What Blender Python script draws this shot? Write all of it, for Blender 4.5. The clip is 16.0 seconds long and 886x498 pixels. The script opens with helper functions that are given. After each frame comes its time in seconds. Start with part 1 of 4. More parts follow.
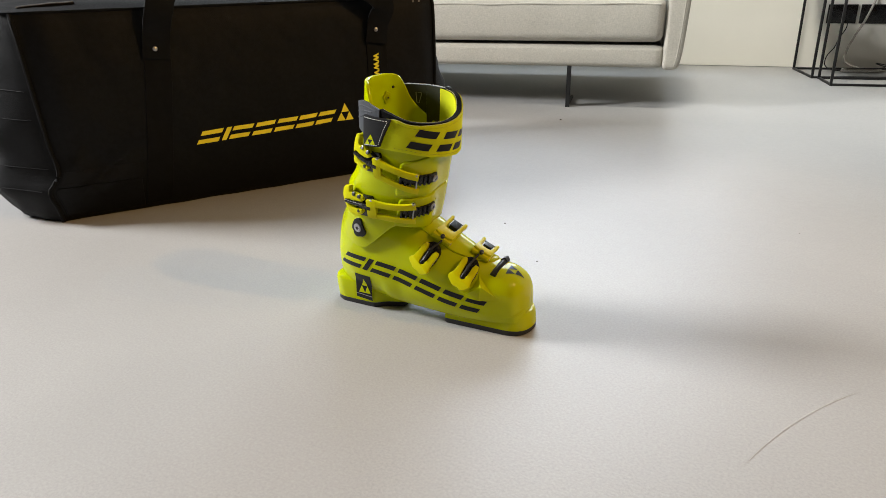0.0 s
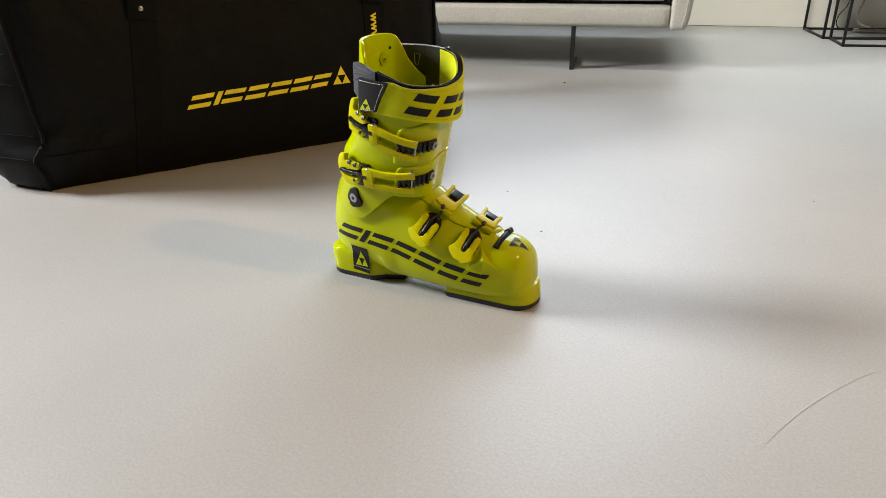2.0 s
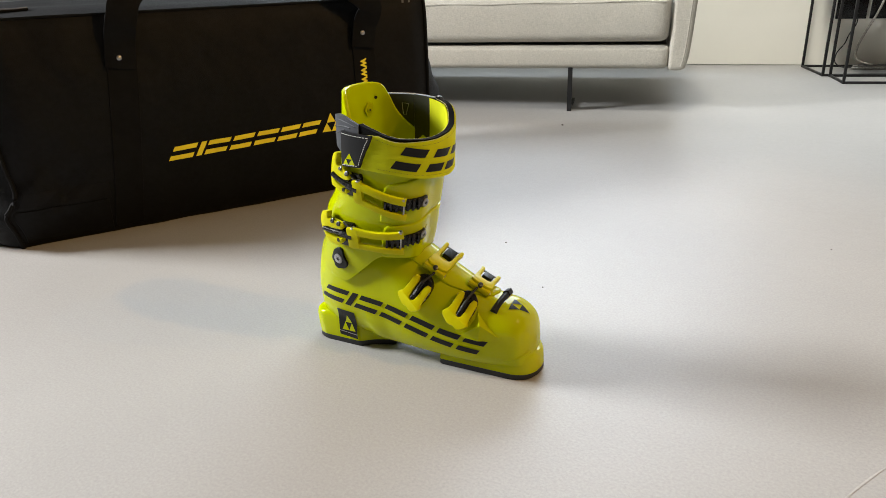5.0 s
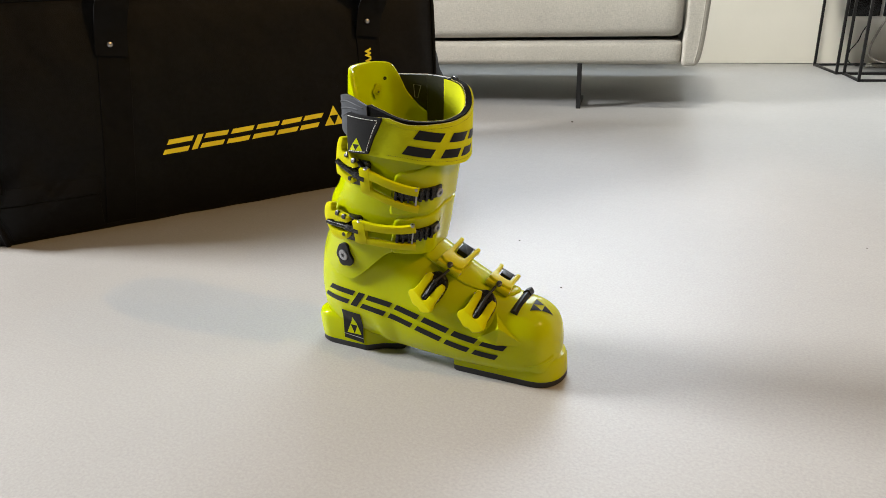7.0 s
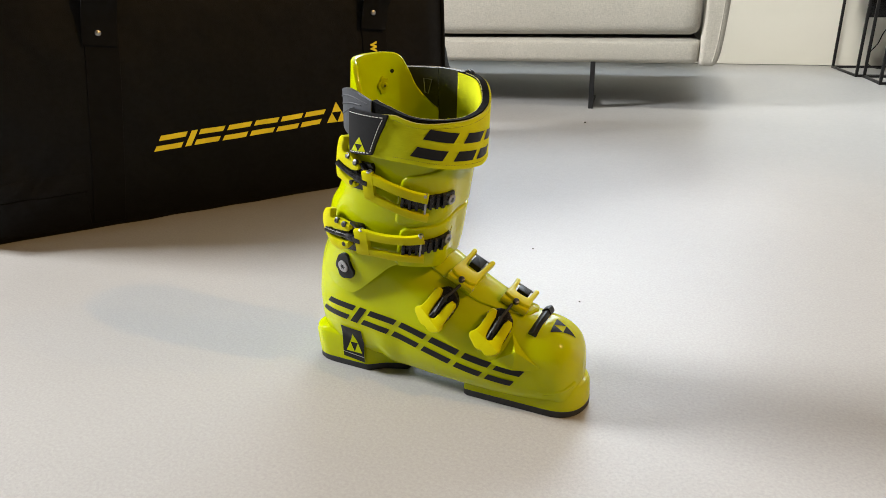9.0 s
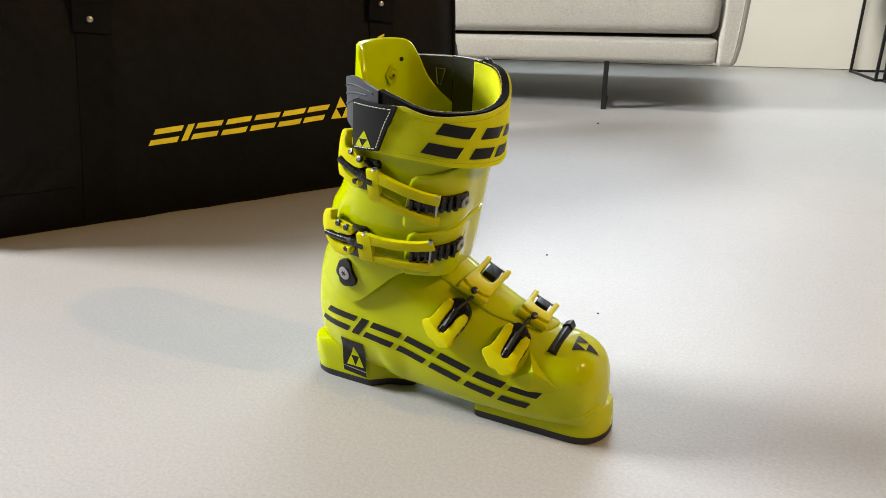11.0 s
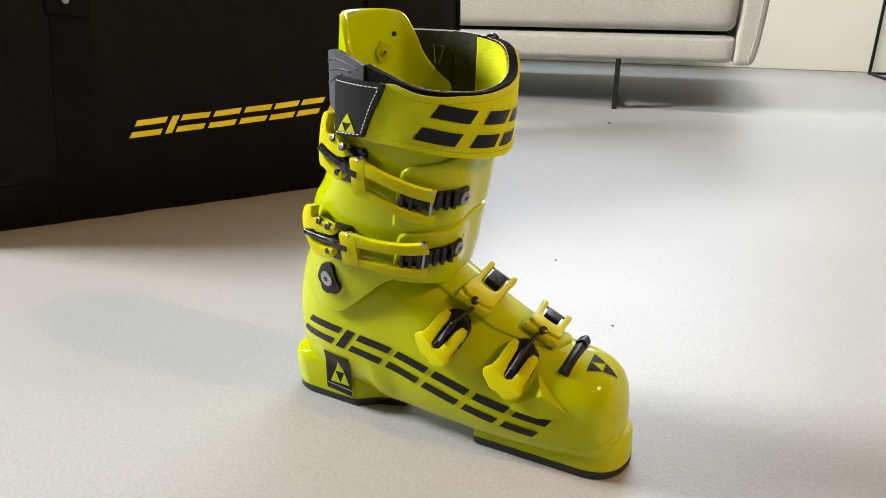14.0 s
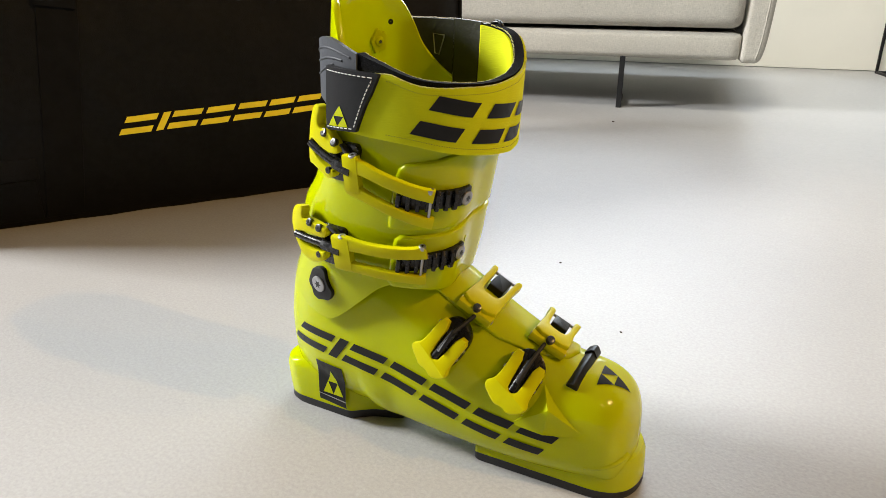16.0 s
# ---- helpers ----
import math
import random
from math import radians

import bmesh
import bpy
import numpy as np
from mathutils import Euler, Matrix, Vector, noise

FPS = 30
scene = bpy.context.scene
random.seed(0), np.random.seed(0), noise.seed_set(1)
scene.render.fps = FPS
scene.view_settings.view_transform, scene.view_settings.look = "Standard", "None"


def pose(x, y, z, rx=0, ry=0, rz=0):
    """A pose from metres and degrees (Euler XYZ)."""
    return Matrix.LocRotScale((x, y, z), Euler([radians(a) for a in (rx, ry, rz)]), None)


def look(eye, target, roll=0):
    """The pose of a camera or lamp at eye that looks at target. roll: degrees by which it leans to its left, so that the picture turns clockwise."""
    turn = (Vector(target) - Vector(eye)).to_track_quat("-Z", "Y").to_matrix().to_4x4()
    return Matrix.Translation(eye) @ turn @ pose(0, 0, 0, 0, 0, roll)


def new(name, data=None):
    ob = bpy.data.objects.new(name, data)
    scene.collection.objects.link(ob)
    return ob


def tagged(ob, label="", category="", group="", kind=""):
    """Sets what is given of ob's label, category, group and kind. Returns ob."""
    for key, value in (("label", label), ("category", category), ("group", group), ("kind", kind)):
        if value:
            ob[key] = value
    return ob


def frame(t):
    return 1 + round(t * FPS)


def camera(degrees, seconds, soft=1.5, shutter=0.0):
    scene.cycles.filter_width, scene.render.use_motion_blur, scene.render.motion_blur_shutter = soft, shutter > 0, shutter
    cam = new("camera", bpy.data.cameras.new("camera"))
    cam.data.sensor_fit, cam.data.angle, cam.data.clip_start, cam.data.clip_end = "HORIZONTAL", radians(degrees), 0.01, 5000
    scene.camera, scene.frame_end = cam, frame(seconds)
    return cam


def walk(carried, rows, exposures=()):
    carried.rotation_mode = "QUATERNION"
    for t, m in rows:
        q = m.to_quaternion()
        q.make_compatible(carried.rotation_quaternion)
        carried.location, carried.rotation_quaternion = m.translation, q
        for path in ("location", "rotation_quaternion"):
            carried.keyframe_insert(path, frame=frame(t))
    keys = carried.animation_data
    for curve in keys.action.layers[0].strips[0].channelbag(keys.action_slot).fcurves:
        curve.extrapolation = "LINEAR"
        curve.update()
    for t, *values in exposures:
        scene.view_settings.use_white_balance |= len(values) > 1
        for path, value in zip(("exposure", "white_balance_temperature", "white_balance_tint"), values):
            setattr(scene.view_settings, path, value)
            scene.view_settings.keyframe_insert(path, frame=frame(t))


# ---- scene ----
cam = camera(64.3, 16.0, soft=0.5)
PATH = [
    (0, (0.609, -0.801, 0.488), (-0.263, 0.834, -0.265), -0.9),
    (0.5, (0.607, -0.788, 0.485), (-0.256, 0.836, -0.3), -0.9),
    (1, (0.599, -0.779, 0.474), (-0.261, 0.83, -0.345), -1.2),
    (1.5, (0.593, -0.773, 0.477), (-0.265, 0.828, -0.361), -1.1),
    (2, (0.588, -0.76, 0.478), (-0.269, 0.838, -0.366), -1.1),
    (2.5, (0.585, -0.747, 0.479), (-0.271, 0.85, -0.367), -1.1),
    (3, (0.58, -0.733, 0.482), (-0.278, 0.865, -0.36), -1.3),
    (3.5, (0.573, -0.719, 0.486), (-0.288, 0.885, -0.342), -1.4),
    (4, (0.569, -0.705, 0.486), (-0.3, 0.916, -0.301), -1.8),
    (6.5, (0.524, -0.646, 0.443), (-0.352, 0.996, -0.291), -1.9),
    (7, (0.511, -0.632, 0.438), (-0.365, 1.009, -0.296), -1.8),
    (7.5, (0.503, -0.621, 0.436), (-0.375, 1.019, -0.298), -1.7),
    (8, (0.501, -0.605, 0.43), (-0.378, 1.035, -0.304), -1.5),
    (8.5, (0.483, -0.591, 0.426), (-0.397, 1.048, -0.31), -1.4),
    (9, (0.467, -0.566, 0.422), (-0.416, 1.07, -0.315), -1.1),
    (11.5, (0.424, -0.504, 0.399), (-0.471, 1.128, -0.333), -0.1),
    (12, (0.418, -0.491, 0.395), (-0.48, 1.14, -0.334), 0.1),
    (12.5, (0.414, -0.478, 0.391), (-0.488, 1.152, -0.337), 0.1),
    (13, (0.406, -0.463, 0.389), (-0.499, 1.167, -0.336), 0.2),
    (13.5, (0.402, -0.456, 0.383), (-0.503, 1.173, -0.343), 0.2),
    (14, (0.4, -0.443, 0.373), (-0.507, 1.185, -0.353), 0.2),
    (14.5, (0.395, -0.436, 0.374), (-0.513, 1.192, -0.352), 0.2),
    (15, (0.391, -0.425, 0.369), (-0.518, 1.202, -0.357), 0.2),
    (15.5, (0.386, -0.42, 0.363), (-0.522, 1.208, -0.362), 0.3),
    (16, (0.383, -0.411, 0.362), (-0.526, 1.216, -0.365), 0.3),
]
walk(cam, [(t, look(eye, target, roll)) for t, eye, target, roll in PATH], exposures=[(0, -0.25), (4, -0.21), (9, -0.11), (12, -0.04), (16, 0.02)])

# ---- light ----
scene.view_settings.exposure = 0.0
world = bpy.data.worlds.new("world")
scene.world = world
world.use_nodes = True
sky = world.node_tree.nodes.new("ShaderNodeTexSky")
sky.sky_type, sky.sun_disc = "NISHITA", False
sky.sun_elevation, sky.sun_rotation = radians(40), radians(200)
world.node_tree.links.new(sky.outputs[0], world.node_tree.nodes["Background"].inputs[0])
world.node_tree.nodes["Background"].inputs[1].default_value = 0.12


def window_light(name, m, width, height, watts, colour):
    data = bpy.data.lights.new(name, "AREA")
    data.shape, data.size, data.size_y, data.energy, data.color = "RECTANGLE", width, height, watts, colour
    ob = new(name, data)
    ob.matrix_world = m
    return ob


ROOM = 12.0
NORTH = pose(0.25, 2.975, 0, 0, 0, ROOM)
NW = dict(u0=-2.0, u1=0.1, z0=0.92, z1=2.78)
WEST = pose(-2.85, -0.2, 0, 0, 0, 90 + ROOM)
WW = dict(v0=-1.08, v1=-0.22, z0=1.48, z1=2.44)
window_light("daylight_north", NORTH @ pose(-0.95, 0.12, 1.85, -90, 0, 0), 2.0, 1.7, 128, (0.78, 0.89, 1.0))
window_light("daylight_west", WEST @ pose(-0.65, 0.12, 1.96, -90, 0, 0), 0.80, 0.90, 328, (0.98, 0.98, 0.975))
SPOTS = [(4.98, 0.0), (5.25, 1.0), (4.2, -2.4), (0.2, 0.7)]
for (x, y), watts in zip(SPOTS, (640, 190, 80)):
    spot = bpy.data.lights.new("ceiling_spot", "SPOT")
    spot.energy, spot.color, spot.spot_size, spot.spot_blend, spot.shadow_soft_size = watts, (1.0, 0.60, 0.22), radians(27), 0.7, 0.02
    lamp = new("spot_light", spot)
    lamp.matrix_world = look((x, y, 3.94), (-0.5, 0.2, 0.0))
# fill added to brighten the wall and sofa; no such lamp is known
wash = bpy.data.lights.new("wall_fill_light", "SPOT")
wash.energy, wash.color, wash.spot_size, wash.spot_blend, wash.shadow_soft_size = 1200, (1.0, 0.95, 0.84), radians(72), 1.0, 0.45
lamp = new("spot_light", wash)
lamp.matrix_world = look((*SPOTS[3], 3.94), (1.1, 3.15, 0.7))


# ---- materials ----
def material(name, colour, rough=0.5, metal=0.0, spread=0.08, scale=40.0, bump=0.0, bump_scale=300.0, coat=0.0, spec=0.5, sheen=0.0, wear=0.0, stretch=None, glow=0.0):
    """Principled surface: colour varied by coarse and fine noise, with relief."""
    mat = bpy.data.materials.new(name)
    mat.use_nodes = True
    nt = mat.node_tree
    bsdf = nt.nodes["Principled BSDF"]
    tc = nt.nodes.new("ShaderNodeTexCoord")
    n1 = nt.nodes.new("ShaderNodeTexNoise")
    n1.inputs["Scale"].default_value, n1.inputs["Detail"].default_value = scale, 6
    nt.links.new(tc.outputs["Object"], n1.inputs["Vector"])
    ramp = nt.nodes.new("ShaderNodeValToRGB")
    ramp.color_ramp.elements[0].position, ramp.color_ramp.elements[1].position = 0.3, 0.7
    ramp.color_ramp.elements[0].color = (*[c * (1 - spread) for c in colour], 1)
    ramp.color_ramp.elements[1].color = (*[min(1, c * (1 + spread)) for c in colour], 1)
    nt.links.new(n1.outputs["Fac"], ramp.inputs["Fac"])
    nt.links.new(ramp.outputs["Color"], bsdf.inputs["Base Color"])
    bsdf.inputs["Roughness"].default_value = rough
    bsdf.inputs["Metallic"].default_value = metal
    bsdf.inputs["Specular IOR Level"].default_value = spec
    bsdf.inputs["Coat Weight"].default_value = coat
    bsdf.inputs["Coat Roughness"].default_value = 0.08
    bsdf.inputs["Sheen Weight"].default_value = sheen
    if glow:
        # light passes some millimetres into the plastic
        bsdf.inputs["Subsurface Weight"].default_value = glow
        bsdf.inputs["Subsurface Scale"].default_value = 0.014
        bsdf.inputs["Subsurface Radius"].default_value = (1.0, 1.0, 0.1)
    if wear:
        n3 = nt.nodes.new("ShaderNodeTexNoise")
        n3.inputs["Scale"].default_value, n3.inputs["Detail"].default_value = scale * 3, 8
        nt.links.new(tc.outputs["Object"], n3.inputs["Vector"])
        mr = nt.nodes.new("ShaderNodeMapRange")
        mr.inputs["From Min"].default_value, mr.inputs["From Max"].default_value = 0.35, 0.7
        mr.inputs["To Min"].default_value, mr.inputs["To Max"].default_value = max(0.02, rough - wear), min(1, rough + wear)
        nt.links.new(n3.outputs["Fac"], mr.inputs["Value"])
        nt.links.new(mr.outputs["Result"], bsdf.inputs["Roughness"])
    if bump:
        n2 = nt.nodes.new("ShaderNodeTexNoise")
        n2.inputs["Scale"].default_value, n2.inputs["Detail"].default_value = bump_scale, 4
        if stretch:
            mp = nt.nodes.new("ShaderNodeMapping")
            mp.inputs["Scale"].default_value = stretch
            nt.links.new(tc.outputs["Object"], mp.inputs["Vector"])
            nt.links.new(mp.outputs["Vector"], n2.inputs["Vector"])
        else:
            nt.links.new(tc.outputs["Object"], n2.inputs["Vector"])
        bp = nt.nodes.new("ShaderNodeBump")
        bp.inputs["Strength"].default_value, bp.inputs["Distance"].default_value = bump, 0.001
        nt.links.new(n2.outputs["Fac"], bp.inputs["Height"])
        nt.links.new(bp.outputs["Normal"], bsdf.inputs["Normal"])
    return mat


M_SHELL = material("fluo_yellow_plastic", (0.445, 0.505, 0.0005), 0.11, spread=0.03, scale=12, spec=0.22, wear=0.03, glow=0.24)
M_BUCKLE = material("yellow_painted_metal", (0.555, 0.53, 0.0005), 0.36, spread=0.04, scale=60, wear=0.06, spec=0.12)
M_SOLE = material("black_rubber", (0.012, 0.012, 0.013), 0.6, spread=0.2, scale=60, bump=0.3)
M_BLACK = material("black_plastic", (0.006, 0.006, 0.0065), 0.28, spread=0.2, scale=80, wear=0.08, spec=0.35)
M_PRINT = material("dark_print", (0.008, 0.0085, 0.0095), 0.40, spread=0.15, scale=80, wear=0.1, spec=0.2)
M_STEEL = material("steel", (0.36, 0.36, 0.37), 0.42, 1.0, spread=0.1, scale=200)
M_STEEL_DARK = material("dark_steel", (0.08, 0.08, 0.085), 0.3, 0.9, spread=0.2, scale=200)
M_STRAP = material("yellow_webbing", (0.62, 0.68, 0.002), 0.8, spread=0.05, scale=60, bump=0.35, bump_scale=1100, spec=0.2, stretch=(0.16, 0.16, 1.1), glow=0.45)
M_BAG = material("black_nylon", (0.0026, 0.0028, 0.0035), 0.62, spread=0.45, scale=110, bump=0.6, bump_scale=600, spec=0.15)
M_BAGLOGO = material("yellow_print", (0.90, 0.74, 0.015), 0.6, spread=0.06, scale=40)


def woven(name, colour, rough=0.9):
    """Coarse linen: long threads both ways, with slubs and a slow change of tone."""
    mat = material(name, colour, rough, spread=0.05, scale=5)
    nt = mat.node_tree
    bsdf = nt.nodes["Principled BSDF"]
    tc = [n for n in nt.nodes if n.type == "TEX_COORD"][0]
    outs = []
    for sc in ((110, 600, 900), (900, 600, 110)):
        mp = nt.nodes.new("ShaderNodeMapping")
        mp.inputs["Scale"].default_value = sc
        nz_ = nt.nodes.new("ShaderNodeTexNoise")
        nz_.inputs["Scale"].default_value, nz_.inputs["Detail"].default_value = 1.0, 3
        nt.links.new(tc.outputs["Object"], mp.inputs["Vector"])
        nt.links.new(mp.outputs["Vector"], nz_.inputs["Vector"])
        outs.append(nz_.outputs["Fac"])
    add = nt.nodes.new("ShaderNodeMath")
    add.operation = "ADD"
    nt.links.new(outs[0], add.inputs[0])
    nt.links.new(outs[1], add.inputs[1])
    ramp = nt.nodes.new("ShaderNodeMapRange")
    ramp.inputs["From Min"].default_value, ramp.inputs["From Max"].default_value = 0.75, 1.25
    ramp.inputs["To Min"].default_value, ramp.inputs["To Max"].default_value = 0.82, 1.12
    nt.links.new(add.outputs[0], ramp.inputs["Value"])
    base = bsdf.inputs["Base Color"].links[0].from_socket
    mul = nt.nodes.new("ShaderNodeVectorMath")
    mul.operation = "SCALE"
    nt.links.new(base, mul.inputs[0])
    nt.links.new(ramp.outputs["Result"], mul.inputs["Scale"])
    nt.links.new(mul.outputs[0], bsdf.inputs["Base Color"])
    bp = nt.nodes.new("ShaderNodeBump")
    bp.inputs["Strength"].default_value, bp.inputs["Distance"].default_value = 0.6, 0.0010
    nt.links.new(add.outputs[0], bp.inputs["Height"])
    nt.links.new(bp.outputs["Normal"], bsdf.inputs["Normal"])
    return mat


M_SOFA = woven("grey_linen", (0.468, 0.448, 0.392))
M_WALL = material("white_plaster", (0.88, 0.868, 0.80), 0.8, spread=0.03, scale=3, bump=0.2, bump_scale=60)
M_FRAME = material("black_steel", (0.014, 0.014, 0.015), 0.5, 0.0, spread=0.2, scale=30, wear=0.1, spec=0.3)


def floor_material():
    """Poured floor: pale, mottled, finely grained."""
    mat = material("poured_floor", (0.365, 0.362, 0.358), 0.42, spread=0.04, scale=3, spec=0.29)
    nt = mat.node_tree
    bsdf = nt.nodes["Principled BSDF"]
    tc = [n for n in nt.nodes if n.type == "TEX_COORD"][0]

    def math_node(op, a, b=None, c=None):
        n = nt.nodes.new("ShaderNodeMath")
        n.operation = op
        for k, v in enumerate((a, b, c)):
            if v is None:
                continue
            if isinstance(v, (int, float)):
                n.inputs[k].default_value = v
            else:
                nt.links.new(v, n.inputs[k])
        return n.outputs[0]

    def noise_node(scale, detail, rough=0.5):
        n = nt.nodes.new("ShaderNodeTexNoise")
        n.inputs["Scale"].default_value, n.inputs["Detail"].default_value, n.inputs["Roughness"].default_value = scale, detail, rough
        nt.links.new(tc.outputs["Object"], n.inputs["Vector"])
        return n.outputs["Fac"]

    base = bsdf.inputs["Base Color"].links[0].from_socket
    fine = nt.nodes.new("ShaderNodeValToRGB")
    fine.color_ramp.elements[0].position, fine.color_ramp.elements[1].position = 0.35, 0.65
    fine.color_ramp.elements[0].color, fine.color_ramp.elements[1].color = (0.85, 0.85, 0.85, 1), (1, 1, 1, 1)
    nt.links.new(noise_node(300, 4, 0.7), fine.inputs["Fac"])
    mul = nt.nodes.new("ShaderNodeMixRGB")
    mul.blend_type, mul.inputs[0].default_value = "MULTIPLY", 1.0
    nt.links.new(base, mul.inputs[1])
    nt.links.new(fine.outputs[0], mul.inputs[2])
    nt.links.new(mul.outputs[0], bsdf.inputs["Base Color"])
    rough = math_node("ADD", math_node("ADD", math_node("MULTIPLY", noise_node(160, 4, 0.7), 0.14), math_node("MULTIPLY", noise_node(60, 8, 0.75), 0.30)), 0.22)
    nt.links.new(rough, bsdf.inputs["Roughness"])
    bp = nt.nodes.new("ShaderNodeBump")
    bp.inputs["Strength"].default_value, bp.inputs["Distance"].default_value = 0.45, 0.00055
    nt.links.new(math_node("ADD", noise_node(330, 4), math_node("MULTIPLY", noise_node(40, 3), 1.2)), bp.inputs["Height"])
    nt.links.new(bp.outputs["Normal"], bsdf.inputs["Normal"])
    return mat


M_FLOOR = floor_material()
M_GREY = material("grey_rubber", (0.065, 0.070, 0.080), 0.55, spread=0.12, scale=60, bump=0.2, spec=0.2)
M_OLIVE = material("dark_olive_fabric", (0.010, 0.012, 0.003), 0.5, spread=0.2, scale=60, bump=0.3)
M_VELCRO = material("black_velcro", (0.005, 0.005, 0.0055), 0.95, spec=0.1, spread=0.5, scale=700, bump=1.0, bump_scale=1500)
M_TAG = material("black_leather", (0.006, 0.0065, 0.008), 0.5, spec=0.25, spread=0.15, scale=120, bump=0.12, bump_scale=900)
M_FRAY = material("pale_yellow_thread", (0.62, 0.62, 0.30), 0.9, spread=0.3, scale=900)
M_THREAD = material("white_thread", (0.75, 0.75, 0.72), 0.8, spread=0.05, scale=100)
M_BAG_TRIM = material("black_webbing", (0.0030, 0.0031, 0.0037), 0.75, spread=0.3, scale=60, bump=0.5, bump_scale=900, spec=0.14)
M_RIPSTOP = material("black_ripstop", (0.0036, 0.0036, 0.0042), 0.66, spread=0.2, scale=30, bump=0.6, bump_scale=900, spec=0.16, stretch=(1, 1, 0.08))
M_PALE = material("pale_label", (0.10, 0.10, 0.10), 0.7)
M_CORD = material("clear_cord", (0.42, 0.40, 0.36), 0.25, spread=0.35, scale=180)
M_SCRATCH = material("pale_scratch", (0.40, 0.396, 0.385), 0.7, spread=0.1, scale=200)
M_CRUMB = material("crumb", (0.05, 0.035, 0.025), 0.9)
# unseen walls: grey and dark brown limit bounce, warm brown tints reflections
M_WALL2 = material("grey_plaster", (0.28, 0.275, 0.27), 0.85, spread=0.03, scale=3)
M_WALL4 = material("dark_brown_plaster", (0.17, 0.12, 0.075), 0.8, spread=0.04, scale=3)
M_WALL3 = material("warm_brown_bounce", (0.22, 0.13, 0.065), 0.6, spread=0.15, scale=4)
# the ceiling is out of view; its dark tone holds down the bounced light
M_CEIL = material("dark_grey_paint", (0.20, 0.20, 0.195), 0.8, spread=0.02, scale=3)


# ---- building tools ----
def part(name, bm, mat, parent=None, label="", smooth=True):
    """Links a bmesh as one mesh object, under a thing or a part."""
    me = bpy.data.meshes.new(name)
    bmesh.ops.recalc_face_normals(bm, faces=bm.faces)
    bm.to_mesh(me)
    bm.free()
    me.materials.append(mat)
    if smooth:
        me.shade_smooth()
        me.set_sharp_from_angle(angle=radians(38))
    ob = new(name, me)
    if parent is not None:
        ob.parent = parent
    return tagged(ob, label=label) if label else ob


def thing(name, m, label, category, kind="", group=""):
    ob = new(name)
    ob.matrix_world = m
    return tagged(ob, label, category, group, kind)


def box(x0, y0, z0, x1, y1, z1, bevel=0.0, seg=3, bm=None):
    bm = bm or bmesh.new()
    r = bmesh.ops.create_cube(bm, size=1.0)
    vs = r["verts"]
    for v in vs:
        v.co = Vector((x0 + (v.co.x + 0.5) * (x1 - x0), y0 + (v.co.y + 0.5) * (y1 - y0), z0 + (v.co.z + 0.5) * (z1 - z0)))
    if bevel:
        es = {e for v in vs for e in v.link_edges}
        bmesh.ops.bevel(bm, geom=list(es), offset=bevel, segments=seg, profile=0.5, affect="EDGES")
    return bm


def grid_mesh(rows, close_u=False, close_v=False, bm=None, caps=False):
    """A sheet through rows of points."""
    bm = bm or bmesh.new()
    vs = [[bm.verts.new(p) for p in row] for row in rows]
    nr, nc = len(vs), len(vs[0])
    for i in range(nr if close_v else nr - 1):
        for j in range(nc if close_u else nc - 1):
            a, b, c, d = vs[i][j], vs[i][(j + 1) % nc], vs[(i + 1) % nr][(j + 1) % nc], vs[(i + 1) % nr][j]
            if len({a, b, c, d}) == 4:
                bm.faces.new((a, b, c, d))
    if caps:
        bm.faces.new(vs[0])
        bm.faces.new(vs[-1])
    return bm


def interp(table, x):
    """Smooth value between the rows of a table (key, values...)."""
    keys = [r[0] for r in table]
    if x <= keys[0]:
        return table[0][1:]
    if x >= keys[-1]:
        return table[-1][1:]
    k = max(i for i in range(len(keys)) if keys[i] <= x)
    k = min(k, len(keys) - 2)
    h = keys[k + 1] - keys[k]
    t = (x - keys[k]) / h
    out = []
    for c in range(1, len(table[0])):
        p1, p2 = table[k][c], table[k + 1][c]
        m1 = (p2 - table[k - 1][c]) / (keys[k + 1] - keys[k - 1]) if k > 0 else (p2 - p1) / h
        m2 = (table[k + 2][c] - p1) / (keys[k + 2] - keys[k]) if k + 2 < len(keys) else (p2 - p1) / h
        out.append((2 * t**3 - 3 * t**2 + 1) * p1 + (t**3 - 2 * t**2 + t) * h * m1 + (-2 * t**3 + 3 * t**2) * p2 + (t**3 - t**2) * h * m2)
    return out


def spow(v, e):
    return math.copysign(abs(v) ** e, v)


# ---- room ----
def quad_wall(name, m, u0, u1, z0, z1, thick, holes, mat, label):
    """A wall along local x with its face at y = 0 and its body behind, cut by window openings."""
    wall = thing(name, m, label, "wall", "structure")
    us = sorted({u0, u1, *[h[0] for h in holes], *[h[1] for h in holes]})
    zs = sorted({z0, z1, *[h[2] for h in holes], *[h[3] for h in holes]})
    for a, b in zip(us, us[1:]):
        bm = bmesh.new()
        for c, d in zip(zs, zs[1:]):
            if any(h[0] <= a and b <= h[1] and h[2] <= c and d <= h[3] for h in holes):
                continue
            box(a, 0, c, b, thick, d, bm=bm)
        bmesh.ops.remove_doubles(bm, verts=bm.verts, dist=1e-5)
        part("wall_section", bm, mat, wall, smooth=False)
    return wall


